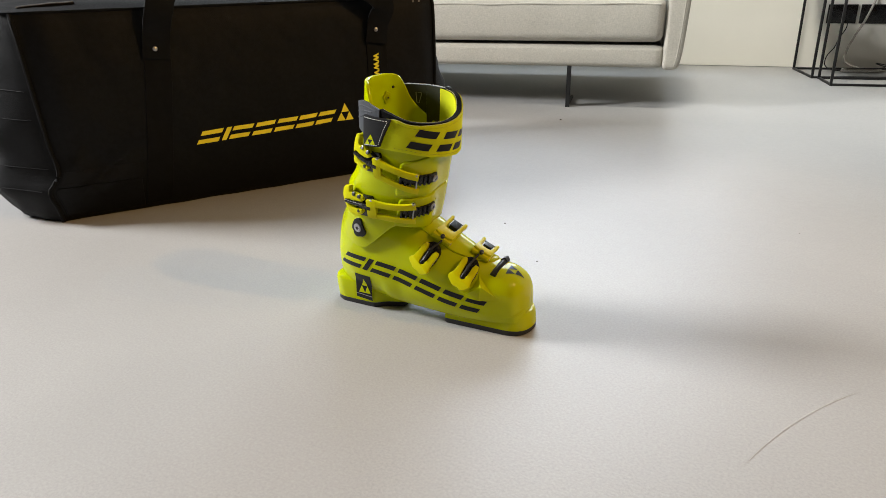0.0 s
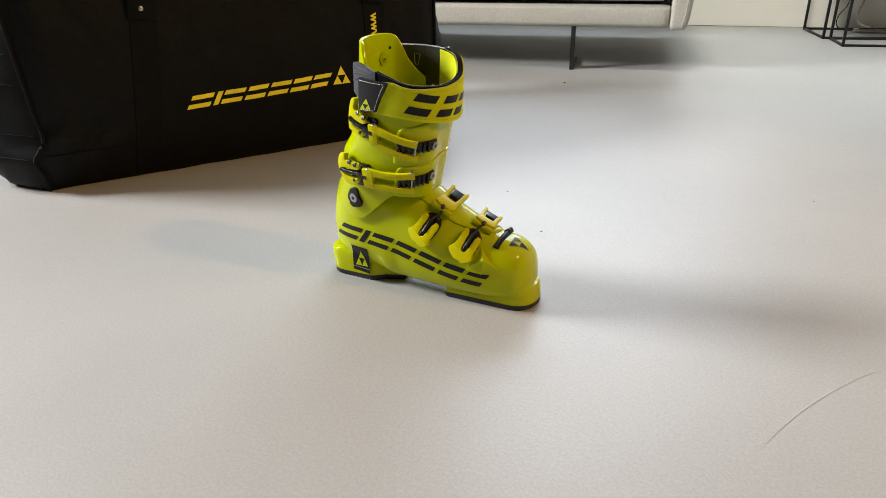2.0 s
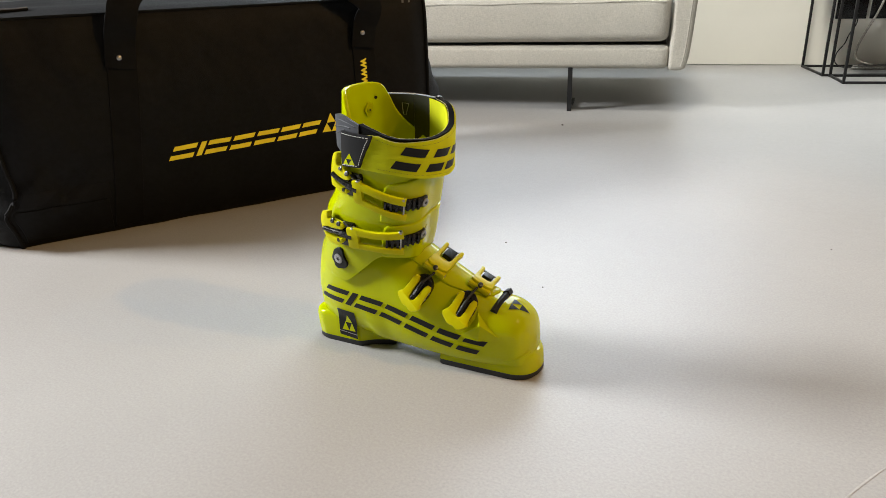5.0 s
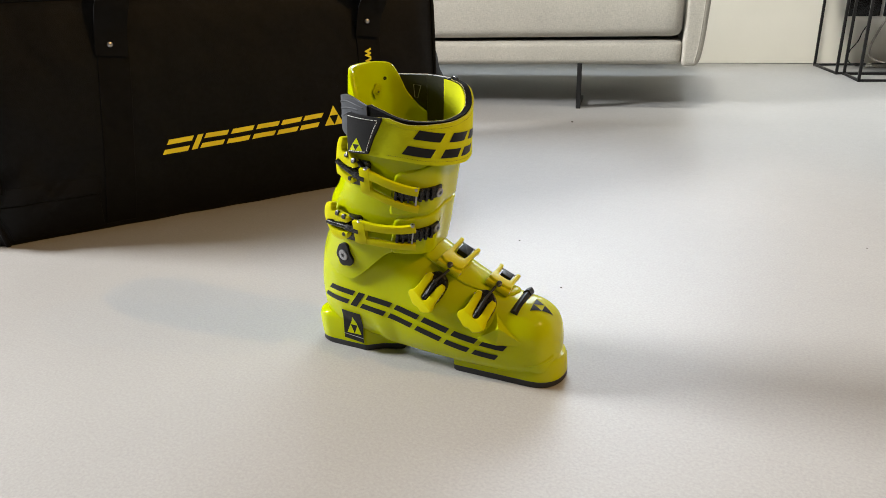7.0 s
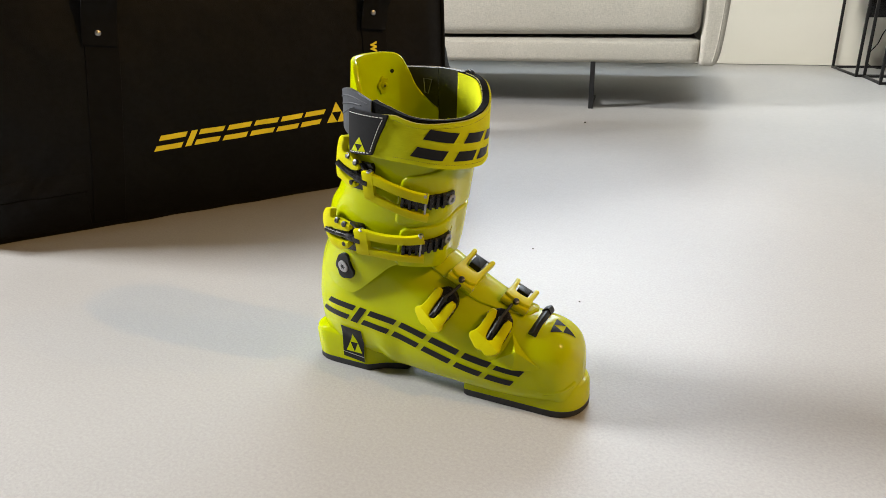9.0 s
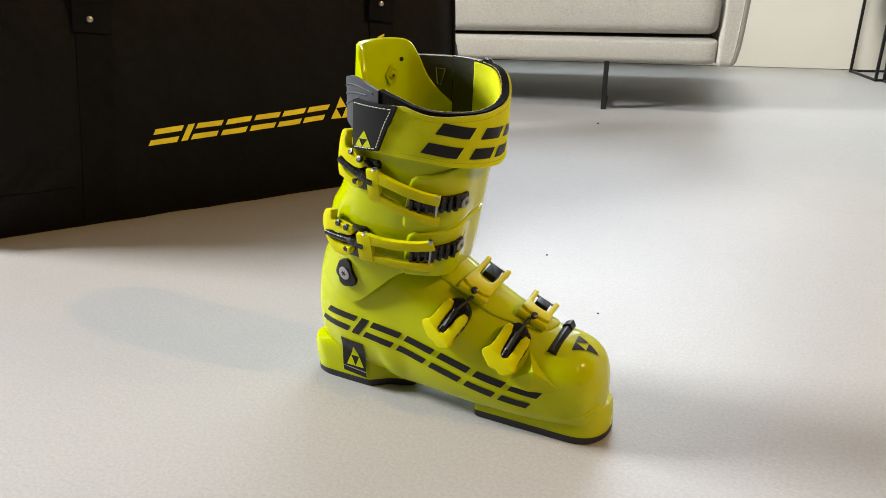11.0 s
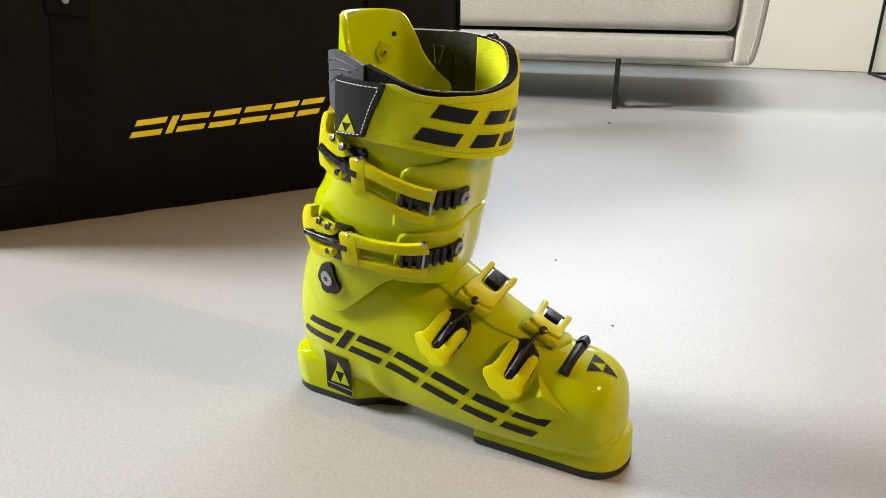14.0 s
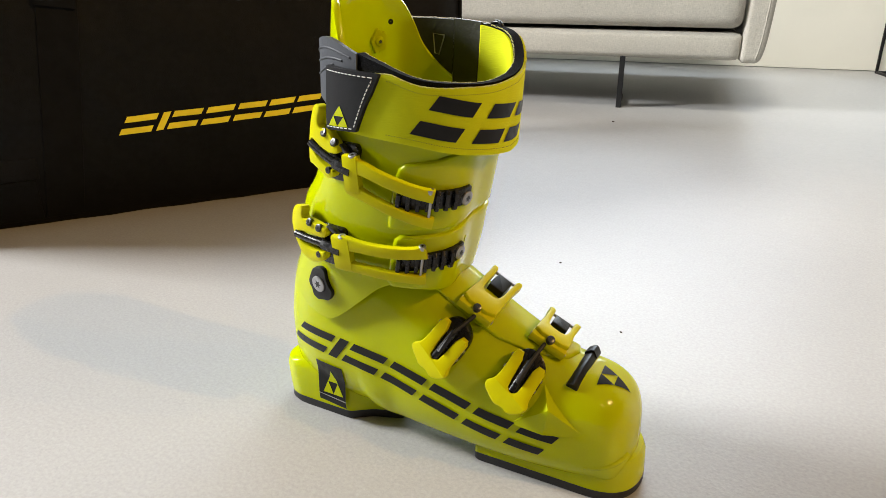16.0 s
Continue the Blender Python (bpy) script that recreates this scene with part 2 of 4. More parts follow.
bm = bmesh.new()
for v in ((-8.6, -5.2, 0), (7.4, -5.2, 0), (7.4, 5.5, 0), (-8.6, 5.5, 0)):
    bm.verts.new(v)
bm.faces.new(bm.verts)
floor = part("floor", bm, M_FLOOR, smooth=False)
tagged(floor, "pale grey poured concrete floor with a fine grain", "floor", kind="structure")
tagged(part("ceiling", box(-8.6, -5.2, 4.0, 7.4, 5.5, 4.1), M_CEIL, smooth=False), "unseen ceiling, dark grey to cut bounced light", "ceiling", kind="structure")
quad_wall("wall_north", NORTH, -8.6, 7.6, 0.0025, 4.0, 0.25, [(NW["u0"], NW["u1"], NW["z0"], NW["z1"])], M_WALL, "off-white plastered wall with a shadow gap at the floor")
# these three walls are out of view, their tones chosen to shape the light
quad_wall("wall_west", WEST, -5.2, 4.0, 0, 4.0, 0.25, [(WW["v0"], WW["v1"], WW["z0"], WW["z1"])], M_WALL2, "unseen wall with a window, mid grey to cut bounced light")
quad_wall("wall_east", pose(7.0, 0, 0, 0, 0, -90), -5.5, 5.2, 0, 4.0, 0.25, [], M_WALL3, "unseen wall, warm brown to give warm reflections")
quad_wall("wall_south", pose(0, -4.8, 0, 0, 0, 180), -7.4, 8.6, 0, 4.0, 0.25, [], M_WALL4, "unseen wall, dark brown to cut bounced light")

# ---- ski boot ----
# heel at x = 0, toe towards +x, the outer side towards -y
boot = thing("ski_boot", pose(0, 0, 0), "fluorescent yellow ski boot shell with four buckles, standing on the floor", "ski boot")

# lower shell: x, bottom, top, half-width, centre y, taper, squareness
CLOG = [
    (-0.0065, 0.030, 0.140, 0.0, 0.036, 0.05, 2.4),
    (-0.004, 0.026, 0.142, 0.014, 0.036, 0.05, 2.4),
    (0.004, 0.020, 0.150, 0.027, 0.036, 0.05, 2.5),
    (0.018, 0.016, 0.158, 0.037, 0.035, 0.05, 2.6),
    (0.040, 0.015, 0.165, 0.0425, 0.034, 0.04, 2.8),
    (0.075, 0.016, 0.168, 0.0445, 0.033, 0.06, 2.8),
    (0.110, 0.016, 0.166, 0.047, 0.032, 0.16, 2.8),
    (0.140, 0.015, 0.154, 0.049, 0.032, 0.24, 2.7),
    (0.165, 0.014, 0.139, 0.050, 0.033, 0.30, 2.7),
    (0.195, 0.013, 0.121, 0.050, 0.034, 0.34, 2.7),
    (0.225, 0.012, 0.105, 0.0485, 0.036, 0.34, 2.7),
    (0.250, 0.012, 0.0965, 0.046, 0.038, 0.28, 3.0),
    (0.270, 0.012, 0.0905, 0.0425, 0.040, 0.23, 3.3),
    (0.2840, 0.012, 0.0815, 0.0368, 0.041, 0.19, 3.4),
    (0.2914, 0.014, 0.0700, 0.0282, 0.042, 0.15, 3.2),
    (0.2954, 0.018, 0.0580, 0.015, 0.042, 0.12, 2.5),
    (0.2968, 0.022, 0.0500, 0.0, 0.042, 0.12, 2.5),
]


def forefoot(x):
    return min(1.0, max(0.0, (x - 0.080) / 0.03)) * min(1.0, max(0.0, (0.2946 - x) / 0.02))


def clog_point(x, phi):
    zb, zt, hw, cy, taper, n = interp(CLOG, x)
    c, s = math.cos(phi), math.sin(phi)
    # the forefoot's sides run straight down to the sole, leaning in
    w = forefoot(x)
    if s < 0:
        n += 4.0 * w
    z = (zb + zt) / 2 + (zt - zb) / 2 * spow(s, 2 / n)
    k = (z - zb) / (zt - zb)
    y = cy + hw * spow(c, 2 / n) * (1 - taper * k * k) * (1 - (0.10 + 0.26 * w) * max(0.0, 1 - k) ** 3.3)
    # the heel cup leans out towards the sole
    x -= 0.0058 * max(0.0, min(1.0, (0.045 - x) / 0.045)) * max(0.0, min(1.0, (0.140 - z) / 0.055))
    return Vector((x, y, z))


def clog_mesh():
    xs = []
    lo, hi = CLOG[0][0], CLOG[-1][0]
    for i in range(121):
        t = i / 120
        t = t - 0.9 * math.sin(2 * math.pi * t) / (2 * math.pi)
        xs.append(lo + (hi - lo) * t)
    return grid_mesh([[clog_point(x, 2 * math.pi * j / 96) for j in range(96)] for x in xs], close_u=True)


part("lower_shell", clog_mesh(), M_SHELL, boot)

# cuff: z, centre x, centre y, half-length, half-width
CUFF = [
    (0.080, 0.070, 0.034, 0.078, 0.046),
    (0.120, 0.0760, 0.031, 0.0810, 0.049),
    (0.150, 0.0870, 0.028, 0.0790, 0.051),
    (0.175, 0.0960, 0.024, 0.0770, 0.052),
    (0.200, 0.1035, 0.021, 0.0735, 0.053),
    (0.250, 0.1195, 0.015, 0.0660, 0.054),
    (0.300, 0.1305, 0.011, 0.064, 0.055),
    (0.350, 0.136, 0.009, 0.062, 0.055),
]

CUFF_FRONT = [(0.10, 0.008), (0.150, 0.008), (0.175, 0.0075), (0.200, 0.0060), (0.250, 0.0035), (0.290, 0.0)]
CUFF_BACK = [(0.080, 0.004), (0.120, 0.0045), (0.150, 0.0035), (0.175, 0.001), (0.203, -0.0030), (0.222, 0.0020), (0.250, 0.0005), (0.280, 0.0)]


def cuff_point(deg, z, off=0.0, n=2.3):
    """Point of the cuff's outside: deg 0 is the front, 270 the outer side."""
    cx, cy, a, b = interp(CUFF, z)
    t = radians(deg)
    u = spow(math.cos(t), 2 / n)
    # the shin side is flatter below the strap
    flat = 0.085 * max(0.0, u) ** 11 * min(1.0, max(0.0, (0.275 - z) / 0.03))
    # the tongue side is drawn in, the calf side swells above the lower buckle
    d = deg % 360
    g = max(0.0, 1 - max(0.0, d - 90) / 60) if d < 180 else max(0.0, (d - 325) / 35)
    dx = interp(CUFF_BACK, z)[0] * max(0.0, -u) ** 1.5 - interp(CUFF_FRONT, z)[0] * g * max(0.0, u)
    return Vector((cx + (a * (1 - flat) + off) * u + dx, cy + (b + off) * spow(math.sin(t), 2 / n), z))


def cuff_low(deg):
    d = abs((deg - 0 + 180) % 360 - 180)
    return interp([(0, 0.150), (40, 0.150), (62, 0.152), (74, 0.146), (84, 0.128), (94, 0.109), (104, 0.106), (120, 0.113), (140, 0.125), (165, 0.138), (180, 0.140)], d)[0]


def cuff_high(deg):
    d = abs((deg + 180) % 360 - 180)
    return interp([(0, 0.262), (40, 0.266), (70, 0.276), (95, 0.292), (115, 0.312), (125, 0.330), (135, 0.343), (150, 0.347), (180, 0.348)], d)[0]


def cuff_mesh(thick=0.0045):
    rows = []
    nv, nu = 48, 144
    for i in range(nv + 1):
        rows.append([cuff_point(360 * j / nu, cuff_low(360 * j / nu) + (cuff_high(360 * j / nu) - cuff_low(360 * j / nu)) * i / nv) for j in range(nu)])
    rows.append([cuff_point(360 * j / nu, cuff_high(360 * j / nu) + 0.0012, -0.0012) for j in range(nu)])
    rows.append([cuff_point(360 * j / nu, cuff_high(360 * j / nu) + 0.0012, -0.0032) for j in range(nu)])
    for i in range(nv, -1, -2):
        rows.append([cuff_point(360 * j / nu, cuff_low(360 * j / nu) + (cuff_high(360 * j / nu) - cuff_low(360 * j / nu)) * i / nv, -thick) for j in range(nu)])
    return grid_mesh(rows, close_u=True, close_v=True)


part("cuff", cuff_mesh(), M_SHELL, boot)


def sole_outline(pts, n=10):
    """Closed smooth plan outline through corner points given as (x, y, radius)."""
    out = []
    m = len(pts)
    for i in range(m):
        p, r = Vector(pts[i][:2]), pts[i][2]
        a, b = (Vector(pts[i - 1][:2]) - p).normalized(), (Vector(pts[(i + 1) % m][:2]) - p).normalized()
        s, e = p + a * r, p + b * r
        for k in range(n + 1):
            t = k / n
            out.append((1 - t) ** 2 * s + 2 * t * (1 - t) * p + t * t * e)
    return out


def prism(outline, levels, bm=None):
    """Stacks an outline: levels of (z, inset factor)."""
    c = sum(outline, Vector((0, 0))) / len(outline)
    rows = [[Vector((c.x + (p.x - c.x) * k, c.y + (p.y - c.y) * k, z)) for p in outline] for z, k in levels]
    return grid_mesh(rows, close_u=True, bm=bm, caps=True)


HEEL = sole_outline([(-0.0145, 0.002, 0.026), (0.060, 0.003, 0.004), (0.076, 0.016, 0.004), (0.101, 0.026, 0.004), (0.101, 0.048, 0.004), (0.076, 0.056, 0.004), (0.060, 0.069, 0.004), (-0.0145, 0.070, 0.026)])
TOE = sole_outline([(0.178, 0.0075, 0.004), (0.303, 0.010, 0.034), (0.303, 0.078, 0.034), (0.178, 0.076, 0.004)])
part("heel_tread", prism(HEEL, [(0.0, 0.97), (0.002, 1.0), (0.008, 1.0)]), M_SOLE, boot, "black rubber heel tread")
part("toe_tread", prism(TOE, [(0.0, 0.97), (0.002, 1.0), (0.008, 1.0)]), M_SOLE, boot, "black rubber toe tread")
part("heel_lug", prism(HEEL, [(0.008, 1.0), (0.020, 1.02), (0.036, 1.035), (0.041, 1.01), (0.044, 0.93)]), M_SHELL, boot)
part("toe_lug", prism(TOE, [(0.008, 1.0), (0.026, 0.985), (0.031, 0.95), (0.033, 0.88)]), M_SHELL, boot)


# power strap
STRAP = [(0.24, 0.124, 0.016, 0.071, 0.059), (0.275, 0.128, 0.012, 0.070, 0.060), (0.31, 0.131, 0.010, 0.070, 0.060)]


def strap_point(deg, z, off=0.0, n=2.25):
    cx, cy, a, b = interp(STRAP, z)
    t = radians(deg)
    return Vector((cx + (a + off) * spow(math.cos(t), 2 / n), cy + (b + off) * spow(math.sin(t), 2 / n), z))


def strap_sheet(d0, d1, low, high, off, thick, n=80, m=8):
    rows = []
    for k in range(m + 1):
        rows.append([strap_point(d0 + (d1 - d0) * j / n, low(d0 + (d1 - d0) * j / n) * (1 - k / m) + high(d0 + (d1 - d0) * j / n) * k / m, off) for j in range(n + 1)])
    for k in range(m, -1, -1):
        rows.append([strap_point(d0 + (d1 - d0) * j / n, low(d0 + (d1 - d0) * j / n) * (1 - k / m) + high(d0 + (d1 - d0) * j / n) * k / m, off - thick) for j in range(n + 1)])
    bm = grid_mesh(rows, close_v=True)
    bmesh.ops.holes_fill(bm, edges=[e for e in bm.edges if e.is_boundary])
    return bm



# surfaces to build on
def clog_side(x, z, off=0.0):
    """Point of the lower shell's outer side at (x, z), lifted by off."""
    zb, zt, hw, cy, taper, n = interp(CLOG, x)
    r = max(-0.98, min(0.98, (z - (zb + zt) / 2) / ((zt - zb) / 2)))
    s = spow(r, (n + 4.0 * forefoot(x) if r < 0 else n) / 2)
    p = clog_point(x, math.pi - math.asin(s))
    return Vector((p.x, p.y - off, z))


def clog_normal(x, phi):
    a = clog_point(x + 0.002, phi) - clog_point(x - 0.002, phi)
    b = clog_point(x, phi + 0.03) - clog_point(x, phi - 0.03)
    n = a.cross(b).normalized()
    zb, zt, _, cy, _, _ = interp(CLOG, x)
    c = Vector((x, cy, (zb + zt) / 2))
    return n if n.dot(clog_point(x, phi) - c) > 0 else -n


def clog_around(x, deg, off=0.0):
    """Point of the lower shell at x: deg 180 is the outer side, 90 the top."""
    return clog_point(x, radians(deg)) + clog_normal(x, radians(deg)) * off


def rounded(u0, v0, u1, v1, ru, rv, n=8, lean=0.0):
    """Outline of a rounded rectangle in surface coordinates."""
    out = []
    for cu, cv, a0 in ((u1 - ru, v1 - rv, 0), (u0 + ru, v1 - rv, 90), (u0 + ru, v0 + rv, 180), (u1 - ru, v0 + rv, 270)):
        for k in range(n + 1):
            a = radians(a0 + 90 * k / n)
            v = cv + rv * math.sin(a)
            out.append((cu + ru * math.cos(a) + lean * (v - v0) / (v1 - v0), v))
    return out


def dense(pts, step=0.25):
    """Closed polygon with every side cut into pieces of about step (a share of the whole size)."""
    us, vs = [p[0] for p in pts], [p[1] for p in pts]
    su, sv = max(us) - min(us) or 1, max(vs) - min(vs) or 1
    out = []
    for i, p in enumerate(pts):
        q = pts[(i + 1) % len(pts)]
        k = max(1, int(math.ceil(math.hypot((q[0] - p[0]) / su, (q[1] - p[1]) / sv) / step)))
        out += [(p[0] + (q[0] - p[0]) * j / k, p[1] + (q[1] - p[1]) * j / k) for j in range(k)]
    return out


def dome(surface, outline, high, low=-0.0008, rings=10):
    """A low swelling that fades towards its outline."""
    cu, cv = sum(p[0] for p in outline) / len(outline), sum(p[1] for p in outline) / len(outline)
    rows = []
    for k in range(rings + 1):
        r = max(0.002, 1 - k / rings)
        rows.append([surface(cu + (p[0] - cu) * r, cv + (p[1] - cv) * r, low + (high - low) * (1 - r ** 1.6)) for p in outline])
    return grid_mesh(rows, close_u=True)


def pad(surface, outline, high, rim=0.35, low=-0.001, rings=8, flat=False, bm=None):
    """A raised patch with rounded rim on a surface(u, v, off)."""
    cu, cv = sum(p[0] for p in outline) / len(outline), sum(p[1] for p in outline) / len(outline)
    rows = []
    scales = [(1.0, low)]
    for k in range(1, 5):
        t = k / 4
        scales.append((1.0 - (0.0 if flat else 0.10 * rim * (1 - math.cos(t * math.pi / 2))), low + (high - low) * math.sin(t * math.pi / 2)))
    for k in range(1, rings + 1):
        scales.append(((1.0 - (0 if flat else 0.10 * rim)) * (1 - k / rings), high))
    for s, h in scales:
        s = max(s, 0.002)
        rows.append([surface(cu + (p[0] - cu) * s, cv + (p[1] - cv) * s, h) for p in outline])
    bm = grid_mesh(rows, close_u=True, bm=bm)
    return bm


def sweep(points, width, thick, up=Vector((0, 0, 1)), normals=None, caps=True, bm=None, soft=0.3):
    """A bar of rounded rectangular section along points; width along up, thick along the normal. Lists give each station its own."""
    n = len(points)
    rows = []
    for i, p in enumerate(points):
        d = (points[min(i + 1, n - 1)] - points[max(i - 1, 0)]).normalized()
        nn = normals[i] if normals else d.cross(up)
        nn = (nn - d * nn.dot(d)).normalized()
        uu = d.cross(nn).normalized()
        w = (width[i] if isinstance(width, (list, tuple)) else width) / 2
        t = (thick[i] if isinstance(thick, (list, tuple)) else thick) / 2
        c = min(w, t) * soft
        row = []
        for su, sn in ((1, 1), (-1, 1), (-1, -1), (1, -1)):
            a = p + uu * su * (w - c) + nn * sn * t
            b = p + uu * su * w + nn * sn * (t - c)
            m = p + uu * su * (w - c * 0.3) + nn * sn * (t - c * 0.3)
            row += [a, m, b] if su * sn > 0 else [b, m, a]
        rows.append(row)
    # order the corners round the section
    fixed = []
    for i, row in enumerate(rows):
        c = sum(row, Vector()) / 12
        d = (points[min(i + 1, n - 1)] - points[max(i - 1, 0)]).normalized()
        nn = normals[i] if normals else d.cross(up)
        nn = (nn - d * nn.dot(d)).normalized()
        uu = d.cross(nn).normalized()
        fixed.append(sorted(row, key=lambda q: math.atan2((q - c).dot(nn), (q - c).dot(uu))))
    return grid_mesh(fixed, close_u=True, caps=caps, bm=bm)


def tube(points, r, seg=10, bm=None):
    n = len(points)
    rows = []
    ref = Vector((0.3, 0.2, 1)).normalized()
    for i, p in enumerate(points):
        d = (points[min(i + 1, n - 1)] - points[max(i - 1, 0)]).normalized()
        a = d.cross(ref if abs(d.dot(ref)) < 0.95 else Vector((1, 0, 0))).normalized()
        b = d.cross(a)
        rows.append([p + (a * math.cos(2 * math.pi * k / seg) + b * math.sin(2 * math.pi * k / seg)) * r for k in range(seg)])
    return grid_mesh(rows, close_u=True, caps=True, bm=bm)


def disc(p, n, r, h, seg=24, dome=0.3):
    """A low round head standing on p along n."""
    n = n.normalized()
    a = n.cross(Vector((0.1, 0.2, 1))).normalized()
    b = n.cross(a)
    rows = []
    for rr, hh in ((r, -0.002), (r, h * 0.6), (r * 0.9, h * 0.92), (r * 0.75, h), (r * 0.4, h * (1 + dome * 0.15)), (0.0002, h * (1 + dome * 0.2))):
        rows.append([p + n * hh + (a * math.cos(2 * math.pi * k / seg) + b * math.sin(2 * math.pi * k / seg)) * rr for k in range(seg)])
    return grid_mesh(rows, close_u=True)


def star(p, n, r, h, arms=6):
    """Flat star mark, as of a screw's recess."""
    n = n.normalized()
    a = n.cross(Vector((0.1, 0.2, 1))).normalized()
    b = n.cross(a)
    pts = []
    for k in range(arms * 2):
        t = math.pi * k / arms
        q = r if k % 2 == 0 else r * 0.5
        pts.append(p + n * h + (a * math.cos(t) + b * math.sin(t)) * q)
    bm = bmesh.new()
    c = bm.verts.new(p + n * h)
    vs = [bm.verts.new(q) for q in pts]
    for k in range(len(vs)):
        bm.faces.new((c, vs[k], vs[(k + 1) % len(vs)]))
    return bm


def screw(p, n, r, h, parent, label="steel screw head"):
    s = part("screw", disc(p, n, r, h), M_STEEL_DARK if "dark" in label else M_STEEL, parent, label)
    part("recess", star(p, n, r * 0.55, h * 1.08), M_BLACK, s, smooth=False)
    return s


def cuff_normal(deg, z):
    a = cuff_point(deg + 1, z) - cuff_point(deg - 1, z)
    b = cuff_point(deg, z + 0.002) - cuff_point(deg, z - 0.002)
    n = a.cross(b).normalized()
    cx, cy, _, _ = interp(CUFF, z)
    return n if n.dot(cuff_point(deg, z) - Vector((cx, cy, z))) > 0 else -n


def cuff_at(deg, z, off=0.0):
    return cuff_point(deg, z) + cuff_normal(deg, z) * off


def cuff_path(keys, n=24):
    """Points and normals along keys of (deg, z, off) on the cuff."""
    tab = [(i / (len(keys) - 1), *k) for i, k in enumerate(keys)]
    pts, nrm = [], []
    for i in range(n + 1):
        d, z, off = interp(tab, i / n)
        pts.append(cuff_at(d, z, off))
        nrm.append(cuff_normal(d, z))
    return pts, nrm


# fold where the toe meets its lug
fold = [clog_side(0.268 + 0.026 * i / 16, 0.029 + 0.009 * (i / 16) ** 1.5, -0.0021) for i in range(17)]
part("toe_fold", tube(fold, 0.0026, 10), M_SHELL, boot)
# overlapping flaps of cuff and instep
part("cuff_flap", pad(cuff_at, dense([(285, 0.204), (285, 0.236), (286.5, 0.2445), (290, 0.2480), (310, 0.2515), (328, 0.2575), (345, 0.2620), (400, 0.2640), (400, 0.2080), (345, 0.2050), (318, 0.2005), (288, 0.1985), (285.6, 0.2000)], 0.03), 0.0028, rim=0.5), M_SHELL, boot)
part("cuff_flap", pad(cuff_at, dense([(289, 0.155), (289, 0.184), (290, 0.1910), (293, 0.1945), (320, 0.1965), (345, 0.2015), (400, 0.2040), (400, 0.1500), (345, 0.1480), (318, 0.1490), (292, 0.1505)], 0.03), 0.0024, rim=0.5), M_SHELL, boot)


def flap_outline():
    near = [(0.132, 124), (0.150, 127), (0.170, 129), (0.195, 128), (0.215, 120), (0.232, 108), (0.243, 96), (0.247, 84)]
    far = [(0.244, 66), (0.225, 52), (0.19, 46), (0.150, 44)]
    return dense(near + far, 0.06)


part("instep_flap", pad(clog_around, flap_outline(), 0.0026, rim=0.6), M_SHELL, boot)
facet = bmesh.new()
corner = [facet.verts.new(clog_side(x, z, o)) for x, z, o in ((0.2130, 0.0560, -0.0006), (0.2330, 0.0900, -0.0006), (0.2700, 0.0560, -0.0006), (0.2430, 0.0765, 0.0085), (0.2400, 0.0550, 0.0032))]
for f in ((0, 1, 3), (0, 3, 4), (4, 3, 2), (1, 2, 3)):
    facet.faces.new([corner[k] for k in f])
part("side_facet", facet, M_SHELL, boot, smooth=False)


def smooth_poly(pts, rounds=2):
    for _ in range(rounds):
        out = []
        for i, p in enumerate(pts):
            q = pts[(i + 1) % len(pts)]
            out += [(p[0] * 0.78 + q[0] * 0.22, p[1] * 0.78 + q[1] * 0.22), (p[0] * 0.22 + q[0] * 0.78, p[1] * 0.22 + q[1] * 0.78)]
        pts = out
    return pts


def plate_on(surface, outline, off0, off1, scale, bevel=0.0010, rear=None):
    """A plate of any outline laid on a surface(u, v, off); scale: metres per unit of u and v, for the rim."""
    bm = bmesh.new()
    pts = [Vector((p[0] * scale[0], p[1] * scale[1])) for p in outline]
    area = sum(pts[i - 1].x * pts[i].y - pts[i].x * pts[i - 1].y for i in range(len(pts)))
    sign = 1 if area > 0 else -1
    rings = []
    for h, inset in ((off0, 0), (off1 - bevel, 0), (off1 - bevel * 0.3, bevel * 0.4), (off1, bevel * 1.3)):
        ring = []
        for i, p in enumerate(pts):
            d = (pts[(i + 1) % len(pts)] - pts[i - 1]).normalized()
            q = p + Vector((-d.y, d.x)) * inset * sign
            ring.append(bm.verts.new((q.x, q.y, h)))
        rings.append(ring)
    for a, b in zip(rings, rings[1:]):
        for i in range(len(a)):
            bm.faces.new((a[i - 1], a[i], b[i], b[i - 1]))
    cap = bm.faces.new(rings[-1])
    bm.normal_update()
    tri = bmesh.ops.triangulate(bm, faces=[cap])["faces"]
    for _ in range(3):
        es = list({e for f in tri for e in f.edges if e.calc_length() > 0.004})
        if not es:
            break
        bmesh.ops.subdivide_edges(bm, edges=es, cuts=1)
        bmesh.ops.triangulate(bm, faces=[f for f in bm.faces if len(f.verts) > 4])
        tri = [f for f in bm.faces if all(abs(v.co.z - off1) < 1e-6 for v in f.verts)]
    for v in bm.verts:
        u, w, h = v.co.x / scale[0], v.co.y / scale[1], v.co.z
        v.co = surface(u, w, h + (rear(u) if rear else 0.0))
    return bm


